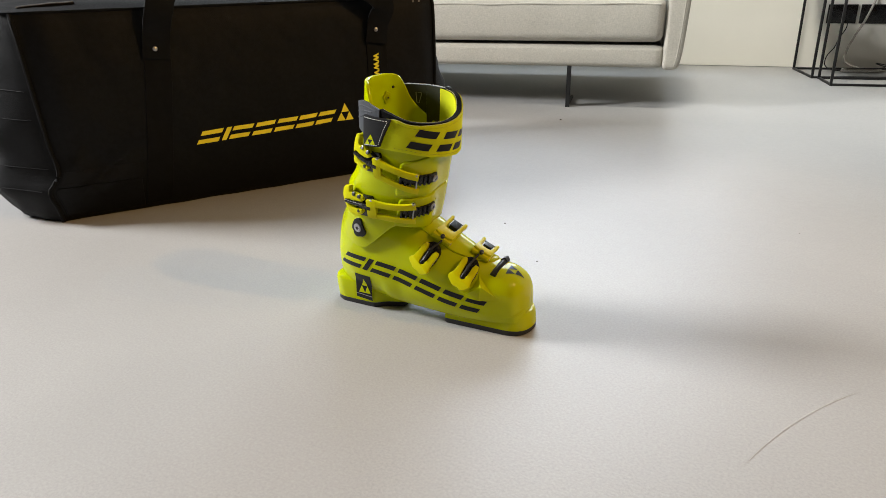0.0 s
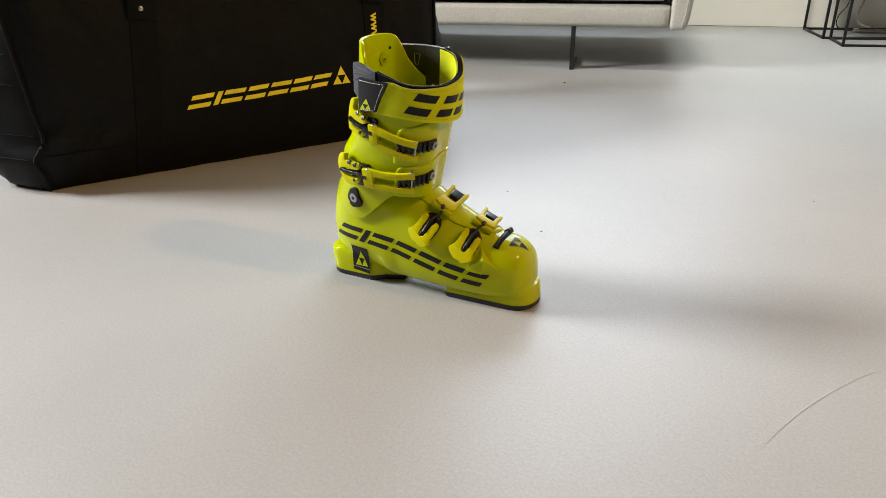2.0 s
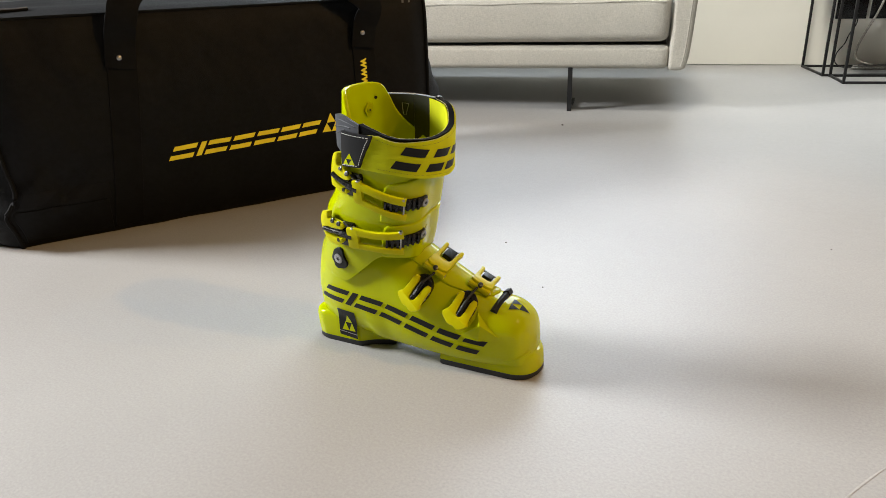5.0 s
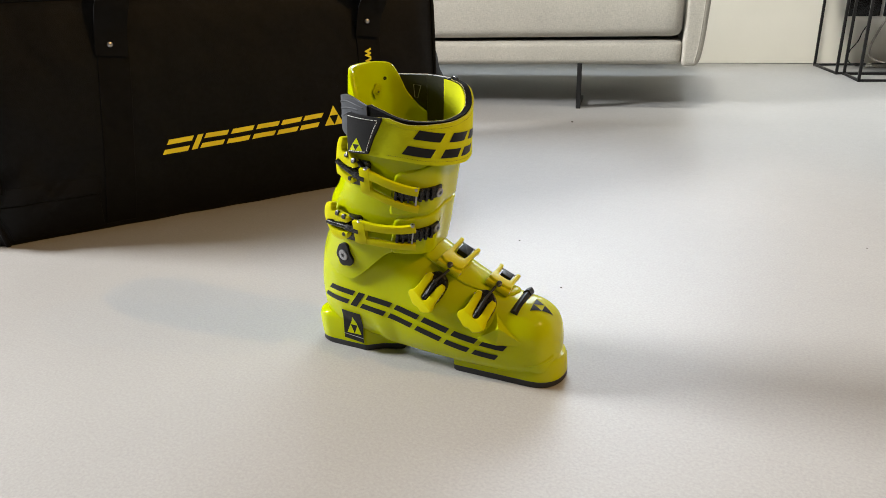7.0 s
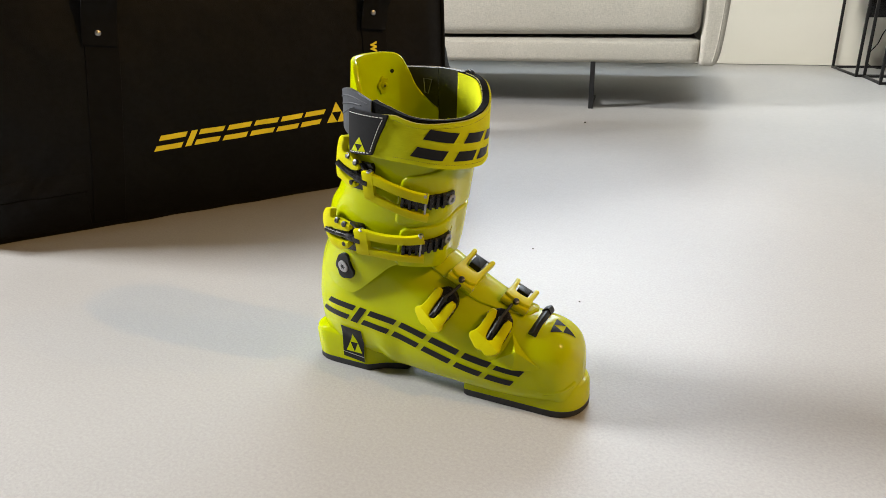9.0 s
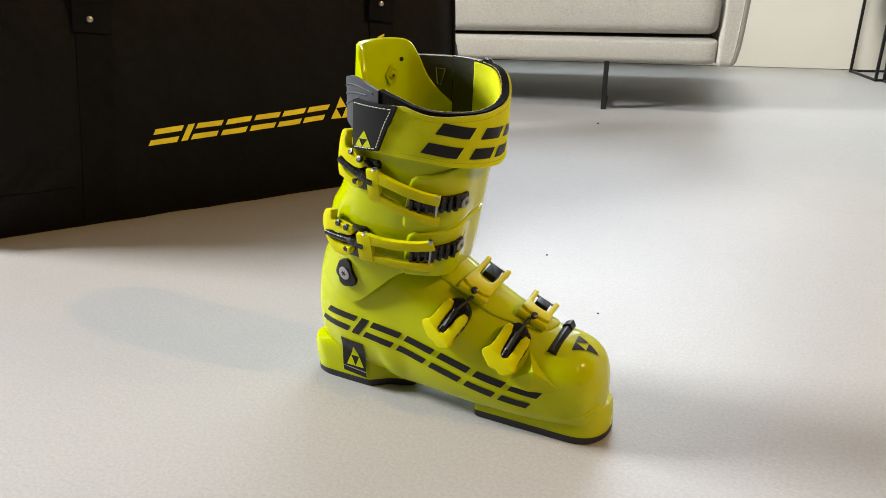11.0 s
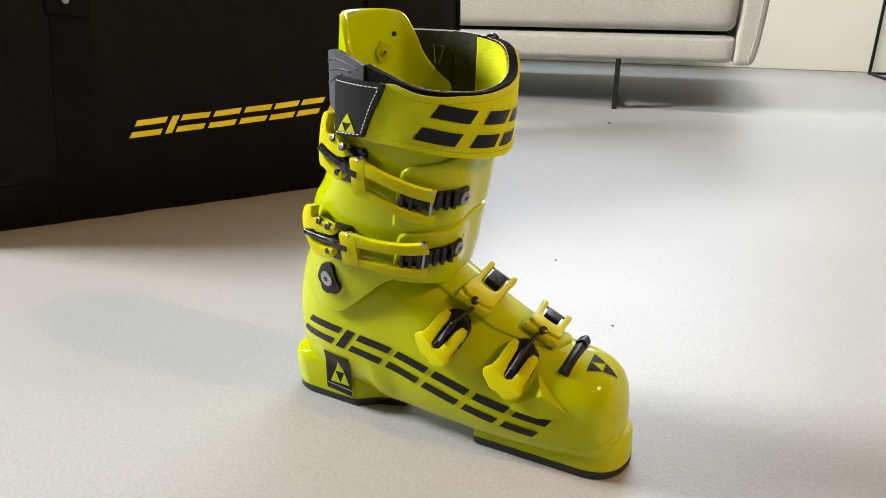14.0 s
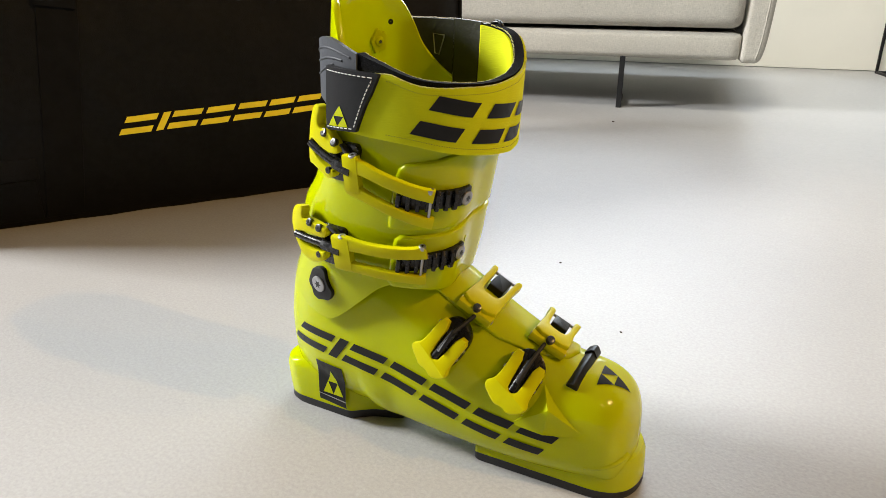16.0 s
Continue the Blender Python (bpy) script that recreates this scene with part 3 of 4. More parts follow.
# cuff buckles
def cuff_buckle(block, top, low, ladder, plate, lever, screws, rod, bolt, screw_at):
    buckle_arm = part("buckle_arm", bmesh.new(), M_BUCKLE, boot, "yellow forged buckle arm with an open window")
    bm = bmesh.new()
    d0, d1, z0, z1 = block
    pts, nrm = cuff_path([(d0, (z0 + z1) / 2, 0.0085), ((d0 + d1) / 2, (z0 + z1) / 2, 0.0085), (d1, (z0 + z1) / 2, 0.0078)], 6)
    sweep(pts, z1 - z0, 0.0062, normals=nrm, bm=bm, soft=0.5)
    for rail, w in ((top, 0.0090), (low, 0.0078)):
        pts, nrm = cuff_path(rail, 26)
        ws = [w * (1.25 - 0.25 * min(1, i / 5)) * (1.0 + 0.10 * max(0, i - 22) / 4) for i in range(27)]
        sweep(pts, ws, 0.0046, normals=nrm, bm=bm, soft=0.45)
    bm.to_mesh(buckle_arm.data)
    bm.free()
    buckle_arm.data.shade_smooth()
    buckle_arm.data.set_sharp_from_angle(angle=radians(38))
    up = Vector((0, 0, 1))
    end, head = top[-1], top[0]
    screw(cuff_at(end[0] - 2.5, end[1] + 0.0042, end[2]), up + cuff_normal(end[0], end[1]) * 0.3, 0.0026, 0.0008, buckle_arm)
    screw(cuff_at(d0 + 2.5, z1 - 0.0006, 0.0085), up + cuff_normal(d0, z1) * 0.3, 0.0030, 0.0010, buckle_arm)
    part("bolt", tube([cuff_at(bolt[0], bolt[1] - 0.002, 0.0092), cuff_at(bolt[0], bolt[2] + 0.002, 0.0092)], 0.0011), M_STEEL, buckle_arm, "white steel bolt")
    # toothed catch
    ld0, lz0, ld1, lz1, lh = ladder
    rack = part("ladder", rack_mesh(ladder), M_BLACK, boot, "black toothed plastic ladder")
    teeth = 7
    for k in range(teeth):
        t = (k + 0.5) / (teeth + 2.4)
        d = ld0 + (ld1 - ld0) * t
        z = lz0 + (lz1 - lz0) * t
        bmt = bmesh.new()
        pts = [cuff_at(d, z - lh * 0.46, 0.0050), cuff_at(d, z - lh * 0.40, 0.0068), cuff_at(d, z, 0.0072), cuff_at(d, z + lh * 0.40, 0.0068), cuff_at(d, z + lh * 0.46, 0.0050)]
        sweep(pts, 0.0030, 0.0040, up=cuff_normal(d, z).cross(up), normals=[cuff_normal(d, z)] * 5, bm=bmt, soft=0.6)
        part("tooth", bmt, M_BLACK, rack)
    screw(cuff_at(screw_at[0], screw_at[1], 0.0046), cuff_normal(*screw_at), 0.0052, 0.0014, rack)
    # hinge plate, lever and threaded rod at the heel side
    hinge = part("hinge_plate", pad(cuff_at, rounded(*plate, 3.0, 0.006), 0.0040), M_BLACK, boot, "black steel hinge plate")
    lev = part("lever", plate_on(cuff_at, smooth_poly(lever, 1), 0.0035, 0.0100, (0.00103, 1.0), 0.0010, lambda u: 0.0022 * max(0.0, min(1.0, (248 - u) / 14))), M_BUCKLE, boot, "yellow buckle lever")
    for k, (d, z) in enumerate(screws):
        lift = 0.0100 + 0.0022 * max(0.0, min(1.0, (248 - d) / 14))
        screw(cuff_at(d, z, lift - 0.0004), up * (0.5 if k < 2 else 0.2) + cuff_normal(d, z), 0.0030 if k < 2 else 0.0024, 0.0009, lev, "dark steel screw")
    ear = [(254.5, 0.2585), (258.5, 0.2560), (262.5, 0.2505), (258.5, 0.2520)] if screws[0][1] > 0.22 else [(254.5, 0.1950), (260.0, 0.1935), (265.0, 0.1890), (260.0, 0.1900)]
    part("bracket_ear", plate_on(cuff_at, smooth_poly(ear, 1), 0.0030, 0.0075, (0.00103, 1.0), 0.0006), M_STEEL_DARK, hinge, "dark steel bracket ear")
    pts, _ = cuff_path(rod, 10)
    rod_part = part("threaded_rod", tube(pts, 0.0030), M_BLACK, lev, "black threaded rod")
    pts, _ = cuff_path(rod[-2:], 4)
    part("nut", tube(pts, 0.0044, 8), M_BLACK, rod_part)


def rack_mesh(ladder):
    d0, z0, d1, z1, h = ladder

    def surf(u, v, off):
        d = d0 + (d1 - d0) * u
        return cuff_at(d, z0 + (z1 - z0) * u + v * h, off)

    return pad(surf, dense(rounded(0, -0.5, 1, 0.5, 0.04, 0.16, 4), 0.06), 0.0048)


cuff_buckle(
    block=(262.8, 269.5, 0.2268, 0.2530),
    top=[(266, 0.2470, 0.0085), (278, 0.2408, 0.0080), (290, 0.2358, 0.0080), (300, 0.2325, 0.0085), (310, 0.2302, 0.0090)],
    low=[(266, 0.2300, 0.0085), (278, 0.2228, 0.0080), (290, 0.2170, 0.0080), (301, 0.2128, 0.0085), (311.5, 0.2102, 0.0090)],
    ladder=(288, 0.2233, 339.5, 0.2258, 0.0130), plate=(244, 0.2300, 266, 0.2580),
    lever=[(229, 0.2755), (233, 0.2815), (238, 0.2810), (239, 0.2780), (237, 0.2730), (237.5, 0.2680), (240.5, 0.2655), (245, 0.2670), (256, 0.2570), (256.5, 0.2520), (252, 0.2505), (243, 0.2527), (232.5, 0.2575), (230.5, 0.2530), (241, 0.2440), (251, 0.2397), (255, 0.2392), (255.5, 0.2345), (252, 0.2320), (246.5, 0.2345), (239, 0.2385), (233.5, 0.2395), (228.5, 0.2520), (227, 0.2660)],
    screws=[(243.8, 0.2640), (252.5, 0.2592), (251.0, 0.2385)],
    rod=[(232.5, 0.2535, 0.0120), (243, 0.2490, 0.0095), (255, 0.2445, 0.0085), (266, 0.2412, 0.0085)],
    bolt=(308.5, 0.2125, 0.2285), screw_at=(334.2, 0.2235))
cuff_buckle(
    block=(263.8, 271.0, 0.1640, 0.1910),
    top=[(267, 0.1862, 0.0085), (278, 0.1850, 0.0080), (288, 0.1848, 0.0080), (299, 0.1855, 0.0085), (310, 0.1875, 0.0090)],
    low=[(267, 0.1682, 0.0085), (278, 0.1672, 0.0080), (290, 0.1660, 0.0080), (301, 0.1656, 0.0085), (312, 0.1655, 0.0090)],
    ladder=(293, 0.1727, 340, 0.1822, 0.0125), plate=(246, 0.1610, 266, 0.1930),
    lever=[(226, 0.1960), (229, 0.2025), (236, 0.2045), (238, 0.2020), (237.5, 0.1980), (239, 0.1950), (242.5, 0.1960), (254, 0.1935), (257, 0.1920), (257.5, 0.1862), (253.5, 0.1848), (236.5, 0.1850), (235.5, 0.1785), (243, 0.1735), (250.5, 0.1722), (256, 0.1732), (258, 0.1740), (259, 0.1670), (254, 0.1630), (248.5, 0.1620), (241, 0.1655), (236, 0.1730), (230, 0.1800), (226, 0.1880)],
    screws=[(244.5, 0.1945), (252.0, 0.1925), (254.0, 0.1705)],
    rod=[(234.5, 0.1812, 0.0120), (245, 0.1805, 0.0095), (256, 0.1802, 0.0085), (267, 0.1785, 0.0085)],
    bolt=(308.5, 0.1690, 0.1860), screw_at=(334.5, 0.1810))

# pivot plate at the ankle: lobed and leaning
pv = smooth_poly([(253.2 + a, 0.1378 + b) for a, b in ((-8.6, 0.0118), (-6.0, 0.0142), (-1.6, 0.0160), (2.0, 0.0140), (4.0, 0.0070), (7.0, 0.0010), (11.0, -0.0050), (9.8, -0.0128), (5.6, -0.0134), (2.0, -0.0150), (-2.6, -0.0120), (-4.6, -0.0065), (-8.4, -0.0030), (-9.8, 0.0015))], 1)
pivot = part("pivot_plate", pad(cuff_at, pv, 0.0030), M_PRINT, boot, "black pivot plate with a steel screw")
screw(cuff_at(253.2, 0.1380, 0.0030), cuff_normal(253.2, 0.1380), 0.0066, 0.0012, pivot)
part("rivet", disc(cuff_at(345, 0.2285, 0.0026), cuff_normal(345, 0.2285), 0.0022, 0.0003), M_SHELL, boot)
part("rivet", disc(cuff_at(347, 0.1870, 0.0026), cuff_normal(347, 0.187), 0.0022, 0.0003), M_SHELL, boot)


# instep buckles: a forked lever on a black base, a rod, and a clip over a ladder
def plate_from(outline, z0, z1, m, bevel=0.0008, bulge=0.0):
    """A flat shape with bevelled rim, laid by the pose m."""
    bm = bmesh.new()
    c = sum((Vector(p) for p in outline), Vector((0, 0))) / len(outline)
    lev = [(z0, 0), (z1 - bevel, 0), (z1 - bevel * 0.3, bevel * 0.5), (z1, bevel * 1.4)]
    rows = []
    for z, inset in lev:
        row = []
        for i, p in enumerate(outline):
            p = Vector(p)
            a, b = Vector(outline[i - 1]), Vector(outline[(i + 1) % len(outline)])
            d = (b - a).normalized()
            nrm = Vector((d.y, -d.x))
            q = p - nrm * inset
            row.append(m @ Vector((q.x, q.y, z + bulge * (1 - (q.y / 0.04) ** 2))))
        rows.append(row)
    grid_mesh(rows, close_u=True, bm=bm, caps=True)
    bm.normal_update()
    bmesh.ops.triangulate(bm, faces=[f for f in bm.faces if len(f.verts) > 4])
    return bm


def frame_of(origin, along, out):
    """A pose whose y runs along and whose z points out."""
    y = along.normalized()
    z = (out - y * out.dot(y)).normalized()
    x = y.cross(z)
    return Matrix.Translation(origin) @ Matrix((x, y, z)).transposed().to_4x4()


LEVER_SHAPE = smooth_poly([(-0.0015, 0.0100), (-0.0042, 0.0130), (-0.0056, 0.0395), (-0.0135, 0.0395), (-0.0138, 0.0200), (-0.0150, 0.0130), (-0.0195, 0.0080), (-0.0180, 0.0035), (-0.0120, 0.0000), (-0.0060, -0.0035), (0.0000, -0.0020), (0.0060, -0.0045), (0.0130, 0.0000), (0.0165, 0.0060), (0.0140, 0.0110), (0.0138, 0.0200), (0.0135, 0.0368), (0.0052, 0.0368), (0.0042, 0.0130), (0.0015, 0.0100)], 1)
CLIP_SHAPE = smooth_poly([(-0.0140, 0.0000), (0.0140, 0.0000), (0.0140, 0.0120), (0.0132, 0.0200), (0.0132, 0.0340), (0.0142, 0.0420), (0.0090, 0.0420), (0.0086, 0.0340), (0.0082, 0.0205), (0.0060, 0.0150), (-0.0060, 0.0150), (-0.0082, 0.0205), (-0.0086, 0.0340), (-0.0090, 0.0420), (-0.0142, 0.0420), (-0.0132, 0.0340), (-0.0132, 0.0200), (-0.0140, 0.0120)], 1)


def instep_buckle(foot, head, out, rod_to, clip_from, clip_to, clip_out, clip_len):
    m = frame_of(foot, head - foot, out)
    base = part("buckle_base", plate_from(smooth_poly([(-0.0125, 0.006), (0.0125, 0.004), (0.0150, 0.022), (0.0130, 0.038), (0.0040, 0.045), (-0.0060, 0.045), (-0.0130, 0.036), (-0.0145, 0.022)]), -0.008, 0.0005, m), M_BLACK, boot, "black steel buckle base")
    part("channel", tube([m @ Vector((0, 0.011, 0.0028)), m @ Vector((0, 0.036, 0.0028))], 0.0034), M_BLACK, base)
    plate = plate_from(LEVER_SHAPE, 0.0005, 0.0060, m, 0.0009)
    # the finger end is bent towards the shell
    back = m.inverted()
    bmesh.ops.bisect_plane(plate, geom=plate.verts[:] + plate.edges[:] + plate.faces[:], plane_co=m @ Vector((0, 0.0085, 0)), plane_no=m.to_3x3() @ Vector((0.25, 1, 0)))
    for v in plate.verts:
        q = back @ v.co
        q.z -= 0.42 * max(0.0, 0.0085 - 0.25 * q.x - q.y)
        v.co = m @ q
    lev = part("lever", plate, M_BUCKLE, boot, "yellow forked buckle lever")
    lev.data.set_sharp_from_angle(angle=radians(20))
    for sx, yy in ((0.0135, 0.020), (0.0135, 0.0285), (-0.0135, 0.034), (-0.0135, 0.024)):
        q = m @ Vector((sx, yy, 0.0010))
        part("pin", disc(q, (m.to_3x3() @ Vector((math.copysign(1, sx), 0, 0.4))), 0.0014, 0.0010, 10), M_STEEL, lev)
    part("threaded_rod", tube([m @ Vector((0, 0.018, 0.0070)), m @ Vector((0, 0.036, 0.0068)), rod_to], 0.0016), M_FRAME, lev, "dark steel threaded rod")
    k = frame_of(clip_from, clip_to - clip_from, clip_out)
    sc = clip_len / 0.042
    shape = [(x, y * sc) for x, y in CLIP_SHAPE]
    clip = part("clip", plate_from(shape, -0.0020, 0.0052, k, 0.0009), M_BUCKLE, boot, "yellow clip frame over the ladder")
    clip.data.set_sharp_from_angle(angle=radians(20))
    part("front_bar", sweep([k @ Vector((-0.0145, 0.001, -0.002)), k @ Vector((0, 0.001, -0.002)), k @ Vector((0.0145, 0.001, -0.002))], 0.0075, 0.0085, up=k.to_3x3() @ Vector((0, 0, 1)), soft=0.6), M_BUCKLE, clip)
    part("rod_nut", disc(k @ Vector((0, -0.0010, 0.0030)), k.to_3x3() @ Vector((0, -0.5, 1)), 0.0032, 0.0026, 14, 0.5), M_STEEL_DARK, clip, "dark steel nut")
    for sx in (-0.0142, 0.0142):
        part("pin", disc(k @ Vector((sx, 0.001, -0.002)), k.to_3x3() @ Vector((sx, 0, 0)), 0.0016, 0.0008, 10), M_STEEL, clip)
    block = part("ladder", plate_from(rounded(-0.0066, clip_len * 0.60, 0.0066, clip_len * 0.93, 0.0012, 0.0012, 4), -0.0080, 0.0030, k, 0.0008), M_PRINT, boot, "black plastic ladder block")
    block.data.set_sharp_from_angle(angle=radians(20))
    part("pin", tube([k @ Vector((-0.0118, clip_len * 0.95, 0.0010)), k @ Vector((0.0118, clip_len * 0.95, 0.0010))], 0.0012), M_STEEL, block)


instep_buckle(Vector((0.151, -0.0190, 0.0905)), Vector((0.171, -0.0055, 0.1230)), Vector((0.20, -0.93, 0.38)),
              Vector((0.1800, 0.0060, 0.1315)), Vector((0.1783, 0.0055, 0.1335)), Vector((0.1798, 0.0560, 0.1400)), Vector((0.46, -0.15, 0.87)), 0.050)
instep_buckle(Vector((0.2115, -0.0150, 0.0755)), Vector((0.2240, 0.0120, 0.1070)), Vector((0.33, -0.78, 0.55)),
              Vector((0.2275, 0.0265, 0.1130)), Vector((0.2289, 0.0240, 0.1115)), Vector((0.2258, 0.0620, 0.1115)), Vector((0.45, 0.0, 0.89)), 0.039)
# toe catch
sweep_pts = [Vector((0.2530, 0.010, 0.0885)), Vector((0.2540, 0.022, 0.0930)), Vector((0.2545, 0.038, 0.0955)), Vector((0.2540, 0.052, 0.0950))]
catch = part("toe_catch", sweep(sweep_pts, 0.0075, 0.0070, up=Vector((1, 0, 0.5)), soft=0.5), M_PRINT, boot, "dark grey rubber catch")
part("catch_head", sweep([Vector((0.2542, 0.047, 0.0965)), Vector((0.2540, 0.058, 0.0955))], 0.0085, 0.0080, up=Vector((1, 0, 0.5)), soft=0.5), M_PRINT, catch)


# prints: plain slanted bars and triangles
def print_quad(surface, corners, off, bm, n=6, m=3):
    rows = []
    for i in range(m + 1):
        row = []
        for j in range(n + 1):
            a, b = i / m, j / n
            u = (corners[0][0] * (1 - b) + corners[1][0] * b) * (1 - a) + (corners[3][0] * (1 - b) + corners[2][0] * b) * a
            v = (corners[0][1] * (1 - b) + corners[1][1] * b) * (1 - a) + (corners[3][1] * (1 - b) + corners[2][1] * b) * a
            row.append(surface(u, v, off))
        rows.append(row)
    return grid_mesh(rows, bm=bm)


def three_triangles(surface, foot, width, height, off, mat, parent, lean=0.0, skew=None):
    """A triangle made of three smaller ones, with an open middle."""
    u, v = foot

    def at(a, b):
        return (u + width * (a + lean * b), v + height * b) if skew is None else (u + skew[0][0] * a + skew[1][0] * b, v + skew[0][1] * a + skew[1][1] * b)

    for a, b in ((0.0, 0.0), (0.5, 0.0), (0.25, 0.5)):
        bm = bmesh.new()
        n = 5
        grid = []
        for i in range(n + 1):
            grid.append([bm.verts.new(surface(*at(a + 0.25 * i / n + 0.5 * j / n * (1), b + 0.5 * i / n), off)) for j in range(n + 1 - i)])
        for i in range(n):
            for j in range(n - i):
                bm.faces.new((grid[i][j], grid[i][j + 1], grid[i + 1][j]))
                if j < n - i - 1:
                    bm.faces.new((grid[i][j + 1], grid[i + 1][j + 1], grid[i + 1][j]))
        part("triangle_print", bm, mat, parent)


BASE = [(0.0, 0.0690), (0.05, 0.0665), (0.10, 0.0615), (0.14, 0.0525), (0.18, 0.0420), (0.22, 0.0350), (0.25, 0.0325)]


def side_print(u, v, off):
    """u along the line of print, v across it."""
    return clog_side(u + v * 0.75, interp(BASE, u)[0] + v * 1.0, off)


for a, b, kind in ((0.0095, 0.0440, 2), (0.0490, 0.0580, 1), (0.0630, 0.0960, 2), (0.1020, 0.1320, 2), (0.1380, 0.1690, 2), (0.1750, 0.2030, 2), (0.2090, 0.2360, 2)):
    hgt = 0.0205
    bars = [(0.0, hgt)] if kind == 1 else [(0.0, hgt * 0.34), (hgt * 0.66, hgt)]
    for lo, hi in bars:
        bm = bmesh.new()
        print_quad(side_print, [(a, lo), (b, lo), (b, hi), (a, hi)], 0.0005, bm)
        part("print_bar", bm, M_PRINT, boot, "dark slanted printed bar")


def heel_side(x, z, off):
    p = clog_side(x, max(z, 0.040), off)
    if z < 0.046:
        lug = -0.0022 - off + 0.004 * max(0.0, (0.02 - z) / 0.02)
        p.y = min(p.y, lug) if z > 0.040 else lug
    p.z = z
    return p


bm = bmesh.new()
print_quad(heel_side, [(0.034, 0.0160), (0.0605, 0.0130), (0.0620, 0.0560), (0.0345, 0.0570)], 0.0010, bm, 10, 14)
sticker = part("sticker", bm, M_PRINT, boot, "black worn sticker with a triangle mark")
three_triangles(heel_side, (0.0385, 0.0250), 0.020, 0.024, 0.0014, M_SHELL, sticker)
bm = bmesh.new()
print_quad(heel_side, [(0.0345, 0.0225), (0.0610, 0.0200), (0.0610, 0.0212), (0.0345, 0.0232)], 0.0015, bm, 10, 1)
part("crease", bm, M_STEEL, sticker, "shiny crease")


def toe_top(x, y, off):
    lo, hi = 0.05, math.pi - 0.05
    for _ in range(30):
        mid = (lo + hi) / 2
        if clog_point(x, mid).y > y:
            lo = mid
        else:
            hi = mid
    return clog_point(x, (lo + hi) / 2) + clog_normal(x, (lo + hi) / 2) * off


three_triangles(toe_top, (0.2677, 0.0208), 1, 1, 0.0006, M_PRINT, boot, skew=((0.0196, 0.0208), (-0.0116, 0.0142)))

# spoiler screw and hole, on the inside
washer = []
for k in range(40):
    a = 2 * math.pi * k / 40
    r = 1 + 0.10 * math.cos(5 * a)
    washer.append((155 + 7.6 * r * math.cos(a), 0.3170 + 0.0082 * r * math.sin(a)))
part("spoiler_washer", pad(lambda u, v, o: cuff_at(u, v, -0.0045 - o), washer, 0.0024, rim=0.6), M_SHELL, boot, "lime lobed washer")
part("spoiler_screw", disc(cuff_at(155, 0.3170, -0.0066), -cuff_normal(155, 0.317), 0.0036, 0.0012), M_SHELL, boot)
part("screw_recess", star(cuff_at(155, 0.3170, -0.0082), -cuff_normal(155, 0.317), 0.0018, 0.0004), M_STEEL_DARK, boot, "small steel recess", smooth=False)
part("vent_hole", disc(cuff_at(144, 0.3300, -0.0040), -cuff_normal(144, 0.33), 0.0022, 0.0008), M_BLACK, boot, "small dark hole")


# power strap
def strap_top(d):
    d = d % 360
    if d > 180:
        return interp([(196, 0.3125), (215, 0.3205), (232, 0.3245), (244, 0.3235), (257, 0.3185), (269, 0.3125), (281, 0.3065), (295, 0.3020), (317, 0.3000), (340, 0.2998), (360, 0.3025)], d)[0]
    return interp([(0, 0.3025), (20, 0.3100), (40, 0.3220), (55, 0.3265), (90, 0.3310), (120, 0.3320)], d)[0]


def web_top(d):
    d = d % 360
    return min(strap_top(d) - 0.0008 - 0.0018 * math.exp(-((d - 295) / 22) ** 2), 0.3056 if 180 < d < 285 else 1.0)


def strap_low(d):
    d = d % 360
    if d > 180:
        return interp([(196, 0.288), (225, 0.284), (238, 0.2790), (250, 0.2680), (264, 0.2655), (289, 0.2622), (311, 0.2575), (333, 0.2545), (360, 0.2520)], d)[0]
    return interp([(0, 0.2520), (60, 0.2620), (120, 0.2650)], d)[0]


strap = part("power_strap", strap_sheet(258, 416, strap_low, web_top, 0.0, 0.0016, 110), M_STRAP, boot, "yellow webbing strap with dark print")
part("hook_layer", strap_sheet(262, 430, lambda d: strap_low(d) + 0.001, lambda d: strap_top(d) + 0.0006, -0.0018, 0.0064, 110), M_VELCRO, strap, "black hook and loop layer")
part("inner_webbing", strap_sheet(340, 434, strap_low, lambda d: strap_top(d) - 0.0008, -0.0086, 0.0014, 60), M_STRAP, strap)
part("inner_panel", strap_sheet(425, 492, strap_low, strap_top, -0.0030, 0.0036, 50), M_OLIVE, strap, "dark olive padded panel")
part("strap_seam", strap_sheet(452, 453, strap_low, lambda d: strap_top(d) + 0.0003, -0.0064, 0.0008, 4), M_BLACK, strap)
part("inner_panel", strap_sheet(434, 452, strap_low, lambda d: strap_top(d) + 0.001, -0.0068, 0.0024, 30), M_OLIVE, strap, "dark olive folded panel")
